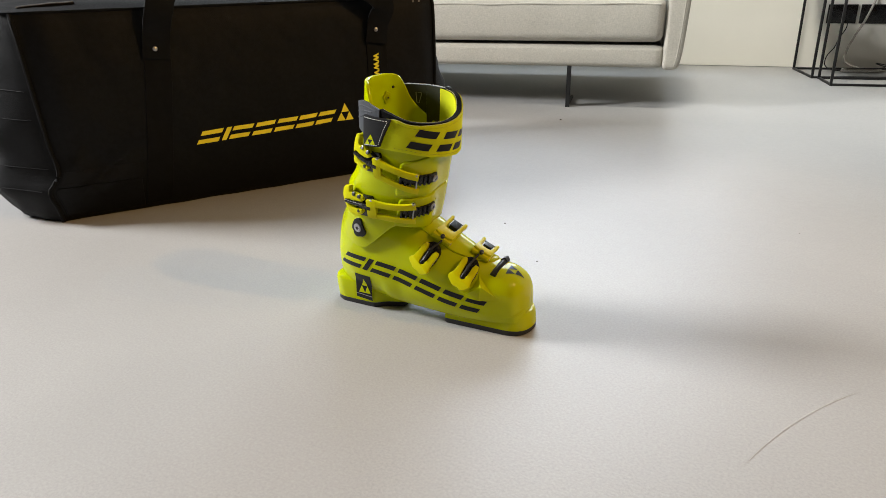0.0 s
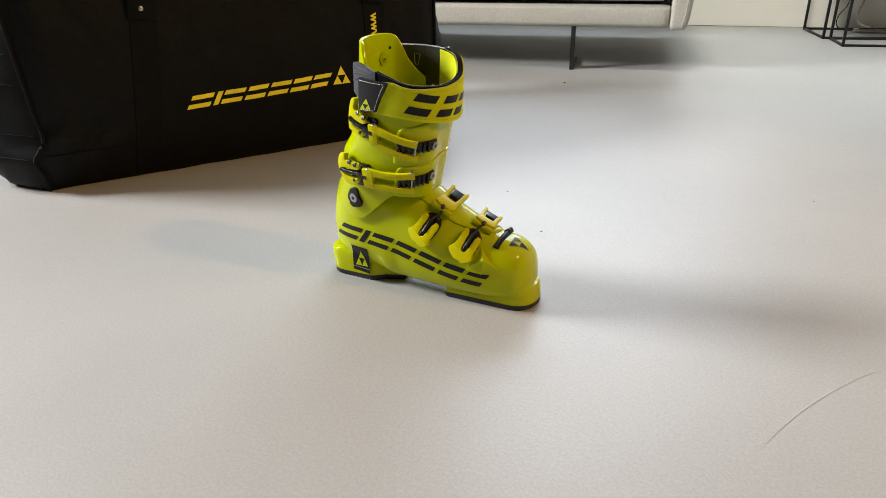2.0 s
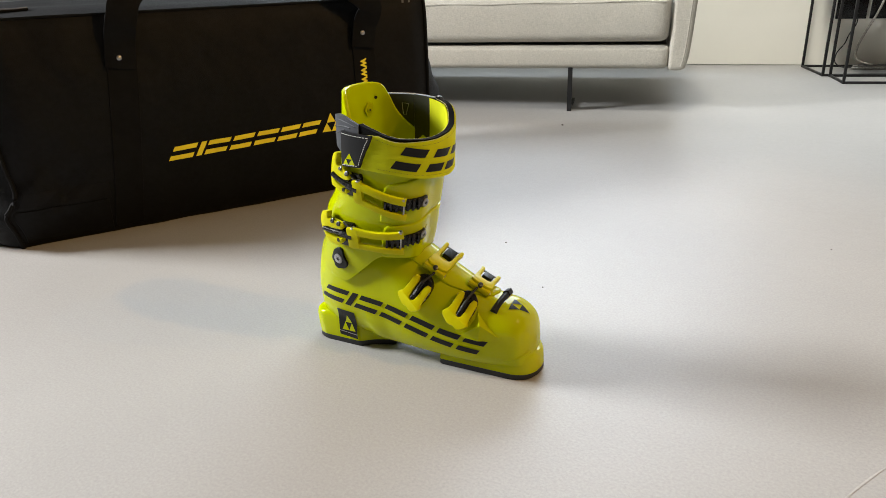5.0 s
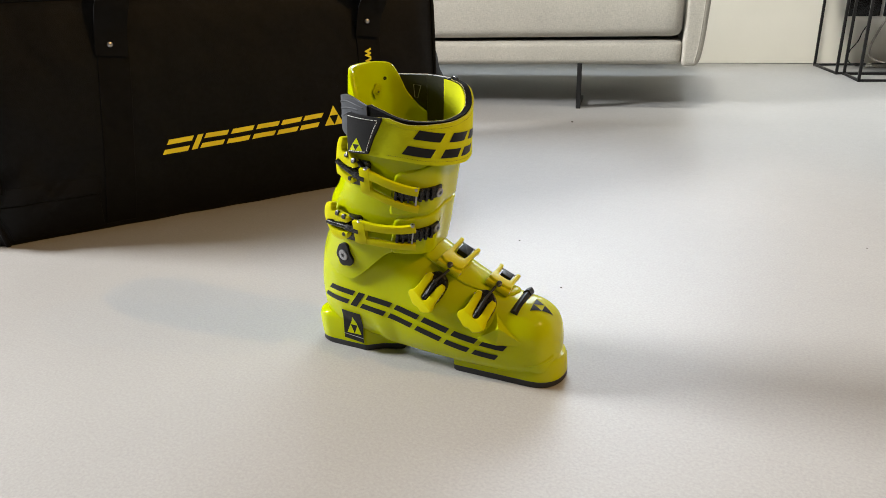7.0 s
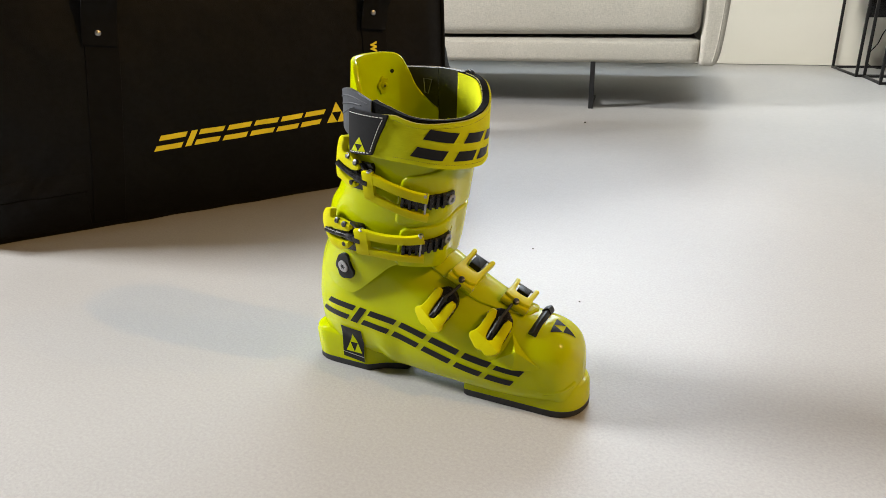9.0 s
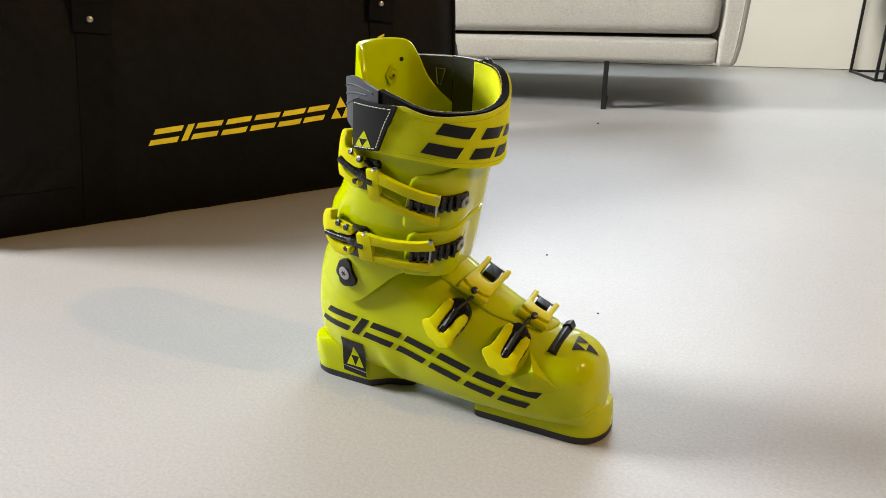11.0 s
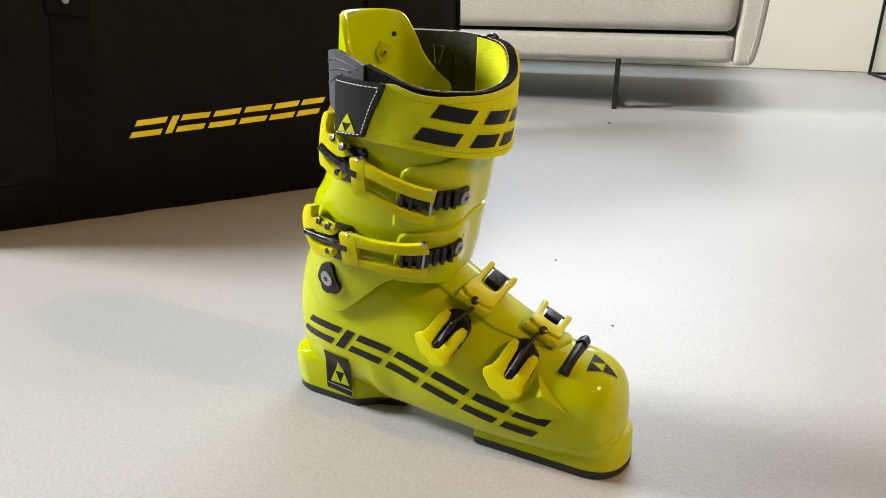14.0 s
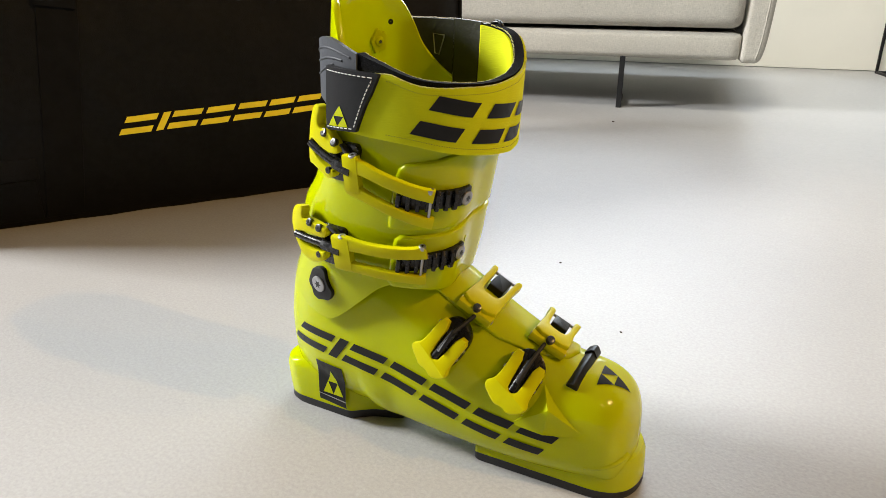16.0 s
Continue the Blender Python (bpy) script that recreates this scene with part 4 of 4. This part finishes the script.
for name, d0, d1, edge, off, mat, lab in (("frayed_edge", 262, 426, lambda d: min(strap_top(d), web_top(d)) - 0.0002, -0.0002, M_FRAY, "pale frayed webbing edge"), ("frayed_edge", 262, 426, lambda d: strap_top(d) + 0.0004, -0.0081, M_FRAY, "pale frayed stitched edge"), ("piping", 427, 492, lambda d: strap_top(d) + 0.0004, -0.0032, M_THREAD, "pale stitched edge")):
    fray = bmesh.new()
    for i in range(int((d1 - d0) * 1.6)):
        d = d0 + i / 1.6
        a = strap_point(d, edge(d) + 0.0006 * (random.random() - 0.5), off + 0.0006 * (random.random() - 0.5))
        b = strap_point(d + 0.45, edge(d + 0.45) + 0.0009 * (random.random() - 0.4), off + 0.0008 * (random.random() - 0.5))
        tube([a, (a + b) / 2, b], 0.00032, 4, bm=fray)
    part(name, fray, mat, strap, lab)
window = [strap_point(463 + a, 0.312 + b, -0.0070) for a, b in ((-4.0, 0.008), (3.6, 0.009), (2.6, -0.005), (-0.4, -0.006), (-4.0, 0.008))]
part("slot_rim", tube(window, 0.0005, 6), M_STEEL, strap, "thin pale rim of a small slot")
ring = [strap_point(426 + 5 * math.cos(a), strap_top(66) - 0.001 + 0.0035 * math.sin(a), -0.003) for a in [2 * math.pi * k / 20 for k in range(21)]]
part("loop_ring", tube(ring, 0.0014), M_BLACK, strap, "black plastic loop")
grey = part("rubber_end", strap_sheet(196, 262, strap_low, strap_top, -0.0005, 0.0028, 50), M_GREY, strap, "dark grey ribbed rubber end")
for drop, d0, d1 in ((0.0060, 203, 258), (0.0125, 201, 252), (0.0200, 199, 244)):
    pts = [strap_point(d0 + (d1 - d0) * i / 24, strap_top(d0 + (d1 - d0) * i / 24) - drop * (0.75 + 0.35 * math.sin(math.pi * i / 24)), -0.0006) for i in range(25)]
    part("rib", tube(pts, 0.0008, 8), M_GREY, grey)


def tag_surf(u, v, off):
    """The tag's own square, u along the strap and v up."""
    d = (240 + 23.5 * u) * (1 - v) + (241.5 + 33 * u) * v
    z = (0.2655 + 0.002 * u) * (1 - v) + (0.3083 - 0.0027 * u) * v
    return strap_point(d, z, off)


for edge, k in ((web_top, -0.0045), (strap_low, 0.0040)):
    bm = bmesh.new()
    for i in range(70):
        d0 = 277 + 1.45 * i
        tube([strap_point(d0 + 0.5 * j / 2, edge(d0) + k, 0.0000) for j in range(3)], 0.00022, 5, bm=bm)
    part("stitching", bm, M_OLIVE, strap, "row of dark stitches")

tag = part("leather_tag", pad(tag_surf, dense(rounded(0, 0, 1, 1, 0.03, 0.03, 3), 0.05), 0.0030, rim=0.2, low=0.0002), M_TAG, strap, "black leather tag with white stitching")


def stitches(u0, v0, u1, v1, n):
    for k in range(n):
        a, b = (k + 0.15) / n, (k + 0.75) / n
        pts = [tag_surf(u0 + (u1 - u0) * t, v0 + (v1 - v0) * t, 0.0033) for t in (a, (a + b) / 2, b)]
        part("stitch", tube(pts, 0.00035, 6), M_THREAD, tag)


stitches(0.05, 0.93, 0.94, 0.93, 12)
stitches(0.93, 0.90, 0.93, 0.08, 12)
stitches(0.90, 0.06, 0.08, 0.06, 7)
three_triangles(tag_surf, (0.16, 0.08), 0.62, 0.34, 0.0034, M_SHELL, tag)


def strap_print(u, v, off):
    d = 289.6 + u
    return strap_point(d + 15.5 * v, strap_low(d) + 0.0078 + v * 0.0240, off)


for a, b in ((0, 26), (36, 57), (62, 78)):
    for lo, hi in ((0.0, 0.36), (0.64, 1.0)):
        bm = bmesh.new()
        print_quad(strap_print, [(a, lo), (b, lo), (b, hi), (a, hi)], 0.0005, bm, 10, 3)
        part("print_bar", bm, M_PRINT, strap, "dark slanted printed bar")

# ---- bag ----
BAG = pose(-0.735, 0.05, 0, 0, 0, 58)
BL, BD, BH = 0.875, 0.37, 0.415
bag = thing("duffel_bag", BAG, "large black nylon duffel bag with yellow print, standing on the floor", "bag")
BAGF = [(0.0, 0.004), (0.015, -0.010), (0.05, -0.024), (0.10, -0.034), (0.16, -0.040), (0.25, -0.042), (0.34, -0.040), (0.39, -0.034), (0.415, -0.022)]


def wrinkle(u, z, k):
    return 0.007 * noise.noise(Vector((u * 5 + k, z * 6, k))) + 0.0030 * noise.noise(Vector((u * 18, z * 14 + k, k * 2))) + 0.0012 * noise.noise(Vector((u * 45 + z * 30, z * 24, k)))


def seam_u(z):
    return interp([(0.0, 0.0), (0.03, -0.004), (0.07, -0.014), (0.085, -0.004), (0.11, 0.010), (0.16, 0.004), (0.41, -0.012)], z)[0]


def bag_front(u, z, off=0.0):
    u += seam_u(z) * max(0.0, 1 - u / 0.14)
    edge = min(1.0, max(0.0, min(u, BL - u)) / 0.05)
    f = interp(BAGF, z)[0] * (0.55 + 0.45 * math.sin(edge * math.pi / 2))
    corner = max(0.0, 1 - u / 0.16) * max(0.0, 1 - abs(z - 0.085) / 0.045)
    folds = 0.0150 * math.sin(u * 52 - z * 60 + 2.0 * noise.noise(Vector((u * 20, z * 20, 3)))) * math.exp(-(u / 0.11) ** 2 - ((z - 0.105) / 0.035) ** 2)
    return Vector((u, f - 0.008 * corner - (wrinkle(u, z, 1.0) + folds) * edge - off, z))


def bag_end(v, z, side, off=0.0):
    """End panel: v 0 at the front, 1 at the back; side -1 or 1."""
    s = math.sin(math.pi * min(1.0, max(0.0, v)) ** 0.8)
    k = (0.5 + 0.5 * min(1.0, z / 0.12) ** 0.5) * (1.0 - (0.5 if side < 0 else 0.95) * max(0.0, (z - 0.20) / 0.215))
    out = (0.120 if side < 0 else 0.085) * s * k
    w = (wrinkle(v * 0.5, z, 4.0) * 3.2 + 0.010 * math.sin(z * 62 + v * 9 + 2.5 * noise.noise(Vector((v * 3, z * 9, 5)))) * math.exp(-((z - 0.12) / 0.09) ** 2) + 0.004 * noise.noise(Vector((v * 9, z * 30, 2)))) * s
    base = seam_u(z) if side < 0 else BL
    y0 = interp(BAGF, z)[0] * 0.55
    y1 = BD - interp(BAGF, z)[0]
    return Vector((base + side * (out + w + off), y0 + (y1 - y0) * v, z))


nz = 44
zs = [BH * i / nz for i in range(nz + 1)]
part("front_panel", grid_mesh([[bag_front(BL * j / 110, z) for j in range(111)] for z in zs]), M_BAG, bag)
part("back_panel", grid_mesh([[Vector((BL * j / 20, BD - interp(BAGF, z)[0], z)) for j in range(21)] for z in zs]), M_BAG, bag)
for side in (-1, 1):
    part("end_panel", grid_mesh([[bag_end(j / 40, z, side) for j in range(41)] for z in zs]), M_BAG, bag)


def bag_top(u, v):
    y0, y1 = interp(BAGF, BH)[0], BD - interp(BAGF, BH)[0]
    k = math.sin(math.pi * v) ** 0.6
    e = math.sin(math.pi * min(1, max(0, u / BL))) ** 0.3
    return Vector((u, y0 + (y1 - y0) * v, BH + 0.022 * k * e + wrinkle(u, v, 7.0) * k))


def lid_row(v):
    a, b = bag_end(v, BH, -1).x, bag_end(v, BH, 1).x
    row = []
    for j in range(81):
        p = bag_top(BL * j / 80, v)
        p.x = a + (b - a) * j / 80
        row.append(p)
    return row


part("lid", grid_mesh([lid_row(i / 24) for i in range(25)]), M_BAG, bag)
part("base", box(0.02, 0.01, 0.0, BL - 0.02, BD - 0.01, 0.006), M_BAG, bag)
# piping along the end seams and the lid
for side in (-1, 1):
    pts = [bag_front(0.0 if side < 0 else BL, z) + Vector((side * 0.001, -0.001, 0)) for z in zs]
    part("piping", tube(pts, 0.0044, 8), M_BAG_TRIM, bag, "black piping")
part("piping", tube([bag_front(BL * j / 60, BH - 0.002, 0.001) for j in range(61)], 0.0030, 8), M_BAG_TRIM, bag, "black piping")
# zip along the lid
zipper = part("zip", sweep([bag_top(-0.0 + 0.10 * j / 20, 0.10) + Vector((0, 0, 0.003)) for j in range(21)], 0.012, 0.004, up=Vector((0, 1, 0)), soft=0.4), M_BAG_TRIM, bag, "black zip")
for j in range(34):
    p = bag_top(0.10 * (j + 0.5) / 34, 0.10) + Vector((0, 0, 0.0055))
    part("zip_tooth", box(p.x - 0.0010, p.y - 0.0038, p.z - 0.0008, p.x + 0.0010, p.y + 0.0038, p.z + 0.0012), M_STEEL, zipper, smooth=False)
# sewn horizontal seams
for side, z0 in ((-1, 0.115), (-1, 0.070), (-1, 0.215), (-1, 0.270)):
    part("seam", tube([bag_end(0.02 + 0.9 * j / 20, z0 + 0.006 * math.sin(j * 0.4), side, 0.0002) for j in range(21)], 0.0010, 6), M_BAG_TRIM, bag)


def front_strip(u0, u1, z0, z1, off, mat, name, label="", n=6, m=40):
    bm = pad(lambda u, v, o: bag_front(u, v, o), dense([(u0, z0), (u1, z0), (u1, z1), (u0, z1)], 0.04), off, rim=0.2)
    return part(name, bm, mat, bag, label)


front_strip(0.010, 0.160, 0.010, 0.078, 0.0020, M_BAG, "corner_patch", "black reinforced corner patch")
front_strip(0.008, 0.165, 0.079, 0.112, 0.0007, M_RIPSTOP, "ribbed_band", "ribbed black fabric band")
for u0, u1 in ((0.163, 0.205), (0.683, 0.686)):
    bm = pad(bag_front, dense([(u0, 0.012), (u0 + 0.052, 0.012), (u1 + 0.052, 0.350), (u1, 0.350)], 0.04), 0.0024, rim=0.2)
    part("webbing", bm, M_BAG_TRIM, bag, "black sewn webbing strap")
for u, z, off in ((0.2240, 0.3375, 0.0095), (0.7070, 0.3480, 0.0150)):
    p = bag_front(u, z, off)
    part("rivet", disc(p, Vector((0, -1, 0)), 0.0047, 0.0028, 20, 2.0), M_STEEL, bag, "polished steel rivet")
for u0, lean in ((0.222, 0.075), (0.706, -0.075)):
    keys = [(0.0, u0 + 0.002, -0.0475, 0.318), (0.3, u0 + 0.008, -0.053, 0.365), (0.5, u0 + 0.016, -0.066, 0.405), (0.75, u0 + lean * 0.5, -0.060, 0.450), (1.0, u0 + lean * 1.5, -0.030, 0.500)]
    pts = [Vector(interp(keys, i / 24)) for i in range(25)]
    part("handle", sweep(pts, 0.052, 0.003, up=Vector((0, -1, 0.0)).cross(Vector((0, 0, 1))), normals=[Vector((0, -1, 0.15))] * 25, soft=0.3), M_BAG_TRIM, bag, "black webbing handle")
# prints
BPR = [(0.2790, 0.3250, 2), (0.3320, 0.3430, 1), (0.3480, 0.3910, 2), (0.3980, 0.4410, 2), (0.4480, 0.4920, 2), (0.4980, 0.5400, 2), (0.5460, 0.5860, 2)]
for a, b, kind in BPR:
    hgt = 0.0275
    for lo, hi in ([(0.0, hgt)] if kind == 1 else [(0.0, hgt * 0.34), (hgt * 0.66, hgt)]):
        bm = bmesh.new()
        print_quad(lambda u, v, o: bag_front(u + v * 0.55, 0.1330 + (u - 0.28) * 0.045 + v, o), [(a, lo), (b, lo), (b, hi), (a, hi)], 0.0012, bm)
        part("print_bar", bm, M_BAGLOGO, bag, "yellow slanted printed bar")
three_triangles(lambda u, v, o: bag_front(u, v, o), (0.6020, 0.1465), 0.042, 0.040, 0.0012, M_BAGLOGO, bag)
cu = bpy.data.curves.new("web_print", "FONT")
cu.body, cu.size, cu.extrude, cu.align_x = "WWW", 0.0165, 0.0002, "LEFT"
cu.offset, cu.space_character = 0.0012, 1.22
cu.materials.append(M_BAGLOGO)
txt = new("print_letters", cu)
txt.parent = bag
txt.matrix_local = Matrix.Translation(bag_front(0.7005, 0.2935, 0.0070)) @ pose(0, 0, 0, 90, 90, 0)
tagged(txt, label="yellow printed letters")
for u in (0.816, 0.832):
    bm = bmesh.new()
    print_quad(lambda a, b, o: bag_front(a, b, o), [(u, 0.402), (u + 0.005, 0.402), (u + 0.007, 0.410), (u + 0.002, 0.410)], 0.0014, bm, 2, 2)
    part("small_label", bm, M_PALE, bag, "small pale woven label")

# ---- sofa ----
SOFA = pose(0.12, 1.715, 0, 0, 0, ROOM + 1)
sofa = thing("sofa", SOFA, "light grey linen sofa on black steel legs", "sofa")


def soft_box(x0, y0, z0, x1, y1, z1, r, cuts=26, wob=0.002, crown=0.0, seed=0.0):
    """An upholstered block: rounded edges, a slight crown and an uneven surface."""
    bm = bmesh.new()
    bmesh.ops.create_cube(bm, size=1.0)
    bmesh.ops.subdivide_edges(bm, edges=bm.edges, cuts=cuts, use_grid_fill=True)
    lo, hi = Vector((x0, y0, z0)), Vector((x1, y1, z1))
    for v in bm.verts:
        # crowd the cuts towards the rims
        t = [0.5 + 0.5 * math.sin(c * math.pi) for c in v.co]
        p = Vector([lo[k] + (hi[k] - lo[k]) * t[k] for k in range(3)])
        q = Vector([min(max(p[k], lo[k] + r), hi[k] - r) for k in range(3)])
        d = p - q
        if d.length > 1e-9:
            p = q + d.normalized() * r
        e = 1.0
        for k in range(3):
            e *= math.sin(math.pi * t[k]) ** 0.5 if 0 < t[k] < 1 else 0.35
        nrm = (p - (lo + hi) / 2)
        p.y -= crown * max(0, 1 - (t[2] * 2 - 1) ** 2) * (1 if t[1] < 0.5 else 0)
        w = wob * noise.noise(p * 7 + Vector((seed, 0, seed))) + wob * 0.5 * noise.noise(p * 22 + Vector((0, seed, 0)))
        p += nrm.normalized() * w
        v.co = p
    return bm


part("base_rail", soft_box(-2.0, 0.0, 0.143, 0.0, 0.82, 0.217, 0.016, crown=0.003, seed=1), M_SOFA, sofa)
part("seat_cushion", soft_box(-1.99, -0.010, 0.228, -0.004, 0.70, 0.372, 0.026, crown=0.006, seed=2), M_SOFA, sofa)
part("cushion_piping", tube([Vector((-1.97 + 1.95 * i / 60, -0.012 + 0.001 * math.sin(i), 0.352 + 0.0015 * math.sin(i * 0.7))) for i in range(61)], 0.0035, 8), M_SOFA, sofa)


def arm_bow(z):
    """The armrest's outer side swells from a drawn-in foot."""
    return interp([(0.138, -0.017), (0.17, -0.008), (0.22, -0.002), (0.30, 0.003), (0.40, 0.008), (0.56, 0.014)], z)[0]


def arm_mesh():
    bm = soft_box(0.0, -0.004, 0.138, 0.068, 0.86, 0.56, 0.014, wob=0.0015, seed=3)
    for v in bm.verts:
        v.co.x += arm_bow(v.co.z) if v.co.x > 0.03 else 0.015 * max(0.0, v.co.z - 0.14)
    return bm


part("armrest", arm_mesh(), M_SOFA, sofa)
for x0 in (0.052,):
    part("arm_piping", tube([Vector((x0 + (arm_bow(z) if x0 > 0.03 else 0.015 * (z - 0.14)), -0.003, z)) for z in [0.15 + 0.39 * i / 30 for i in range(31)]], 0.0022, 8), M_SOFA, sofa)
part("backrest", soft_box(-2.0, 0.70, 0.20, 0.0, 0.86, 0.78, 0.03, seed=4), M_SOFA, sofa)
part("armrest", soft_box(-2.07, -0.004, 0.138, -2.0, 0.86, 0.56, 0.014, seed=5), M_SOFA, sofa)


def leg_mesh(u):
    """A steel plate on edge, waisted at half height, on a runner that goes back under the seat; a narrow face plate in front."""
    side = [(0.012, 0.0), (0.21, 0.0), (0.21, 0.010), (0.060, 0.016), (0.050, 0.062), (0.036, 0.074), (0.070, 0.146), (0.012, 0.146)]
    rows = [[Vector((x, y, z)) for y, z in side] for x in (u + 0.001, u + 0.009)]
    bm = grid_mesh(rows, close_u=True, caps=True)
    return box(u - 0.002, 0.004, 0.0, u + 0.013, 0.0118, 0.146, 0.001, 1, bm=bm)


for u in (-0.316, -1.68):
    part("leg", leg_mesh(u), M_FRAME, sofa, "black steel plate leg")

# ---- side tables ----
def wire_table(m, w, d, h, bar):
    tb = thing("side_table", m, "black steel frame side table beside the sofa", "side table", group="nested side tables")
    for x in (0, w - bar):
        for y in (0, d - bar):
            part("leg", box(x, y, 0, x + bar, y + bar, h, 0.0012, 2), M_FRAME, tb)
    for z in (0, h - bar):
        for y in (0, d - bar):
            part("rail", box(bar, y + 0.0005, z + 0.0005, w - bar, y + bar - 0.0005, z + bar - 0.0005, 0.0012, 2), M_FRAME, tb)
        for x in (0, w - bar):
            part("rail", box(x + 0.0005, bar, z + 0.0005, x + bar - 0.0005, d - bar, z + bar - 0.0005, 0.0012, 2), M_FRAME, tb)
    part("tabletop", box(0, 0, h, w, d, h + 0.006, 0.001, 1), M_FRAME, tb)
    return tb


wire_table(pose(0.567, 2.685, 0, 0, 0, 18), 0.5, 0.285, 0.5, 0.010)
wire_table(pose(0.642, 2.500, 0, 0, 0, 15), 0.45, 0.195, 0.44, 0.010)

# ---- sockets and cables at the wall ----
def socket(u):
    s = thing("wall_socket", NORTH @ pose(u, -0.0005, 0.2435), "flat black double wall socket", "socket", group="wall sockets")
    part("frame", box(0, -0.010, -0.0415, 0.122, 0.0, 0.0415, 0.002, 2), M_BLACK, s)
    for k in (0.032, 0.090):
        c = part("insert", prism([Vector((k + 0.020 * math.cos(a), 0.020 * math.sin(a))) for a in [2 * math.pi * i / 24 for i in range(24)]], [(-0.001, 1), (0.0006, 0.97)]), M_BLACK, s)
        c.matrix_local = pose(0, -0.0098, 0, 90, 0, 0)


socket(0.340)
socket(0.476)


def cable(points, r, mat, label, n=14):
    pts = [Vector(p) for p in points]
    out = []
    for i in range(len(pts) - 1):
        p0, p1, p2, p3 = pts[max(0, i - 1)], pts[i], pts[i + 1], pts[min(len(pts) - 1, i + 2)]
        for k in range(n):
            t = k / n
            out.append(0.5 * ((2 * p1) + (p2 - p0) * t + (2 * p0 - 5 * p1 + 4 * p2 - p3) * t * t + (3 * p1 - p0 - 3 * p2 + p3) * t**3))
    out.append(pts[-1])
    ob = part("power_cable", tube(out, r, 8), mat)
    ob.matrix_world = NORTH
    return tagged(ob, label, "cable", group="cables at the wall")


cable([(0.42, -0.012, 0.24), (0.425, -0.03, 0.19), (0.40, -0.04, 0.14), (0.385, -0.05, 0.10), (0.36, -0.05, 0.06), (0.358, -0.06, 0.02), (0.39, -0.09, 0.0035), (0.47, -0.10, 0.0035)], 0.0024, M_FRAME, "thin black cable hanging from the wall socket")
cable([(0.53, -0.012, 0.32), (0.50, -0.03, 0.23), (0.46, -0.05, 0.15), (0.435, -0.06, 0.08), (0.44, -0.07, 0.035), (0.50, -0.09, 0.012), (0.56, -0.11, 0.006), (0.62, -0.10, 0.006)], 0.0050, M_CORD, "clear plastic lamp cord hanging against the wall")
cable([(0.41, -0.13, 0.006), (0.46, -0.15, 0.007), (0.54, -0.14, 0.006), (0.58, -0.11, 0.008), (0.53, -0.09, 0.009), (0.45, -0.10, 0.008), (0.42, -0.12, 0.012), (0.47, -0.135, 0.016), (0.56, -0.12, 0.014)], 0.0050, M_CORD, "coiled clear plastic cord lying on the floor")
cable([(0.43, -0.14, 0.020), (0.50, -0.155, 0.022), (0.57, -0.13, 0.020), (0.60, -0.10, 0.030), (0.56, -0.09, 0.035), (0.66, -0.12, 0.006)], 0.0022, M_FRAME, "thin black cable coiled on the floor")

# ---- ceiling spots ----
# the last fixture is made up to go with the wall fill
for x, y in SPOTS:
    lamp = thing("ceiling_spot", pose(x, y, 4.0, 180), "unseen round ceiling spotlight with warm light, one of them added as wall fill", "lamp", group="ceiling spots")
    ringp = [Vector((0.075 * math.cos(2 * math.pi * i / 32), 0.075 * math.sin(2 * math.pi * i / 32))) for i in range(32)]
    part("rim", prism(ringp, [(0.0, 1.0), (0.025, 1.0), (0.03, 0.95)]), M_CEIL, lamp)

# ---- scratch on the floor ----
bm = bmesh.new()
rows = []
for i in range(41):
    t = i / 40
    x = 0.607 + 0.075 * t + 0.035 * t * t
    y = -0.123 + 0.225 * t - 0.023 * t * t
    w = 0.0008 * math.sin(math.pi * min(1.0, t + 0.05)) ** 0.5 * (0.7 + 0.6 * random.random())
    rows.append([Vector((x - w, y + w * 0.5, 0.0004)), Vector((x + w, y - w * 0.5, 0.0004))])
tagged(part("scratch", grid_mesh(rows, bm=bm), M_SCRATCH, floor), label="faint pale scratch in the floor")

# ---- crumbs on the floor ----
for x, y, r in ((-0.132, 1.428, 0.0035), (0.093, 0.433, 0.0016), (0.22, 0.278, 0.0014), (0.62, 0.62, 0.0012)):
    bm = bmesh.new()
    bmesh.ops.create_icosphere(bm, subdivisions=2, radius=r)
    for v in bm.verts:
        v.co *= 1 + 0.3 * noise.noise(v.co * 900)
        v.co.z = v.co.z * 0.5 + r * 0.45
    c = part("crumb", bm, M_CRUMB)
    c.matrix_world = pose(x, y, 0, 0, 0, 40)
    tagged(c, "tiny dark crumb lying on the floor", "crumb", group="crumbs on the floor")
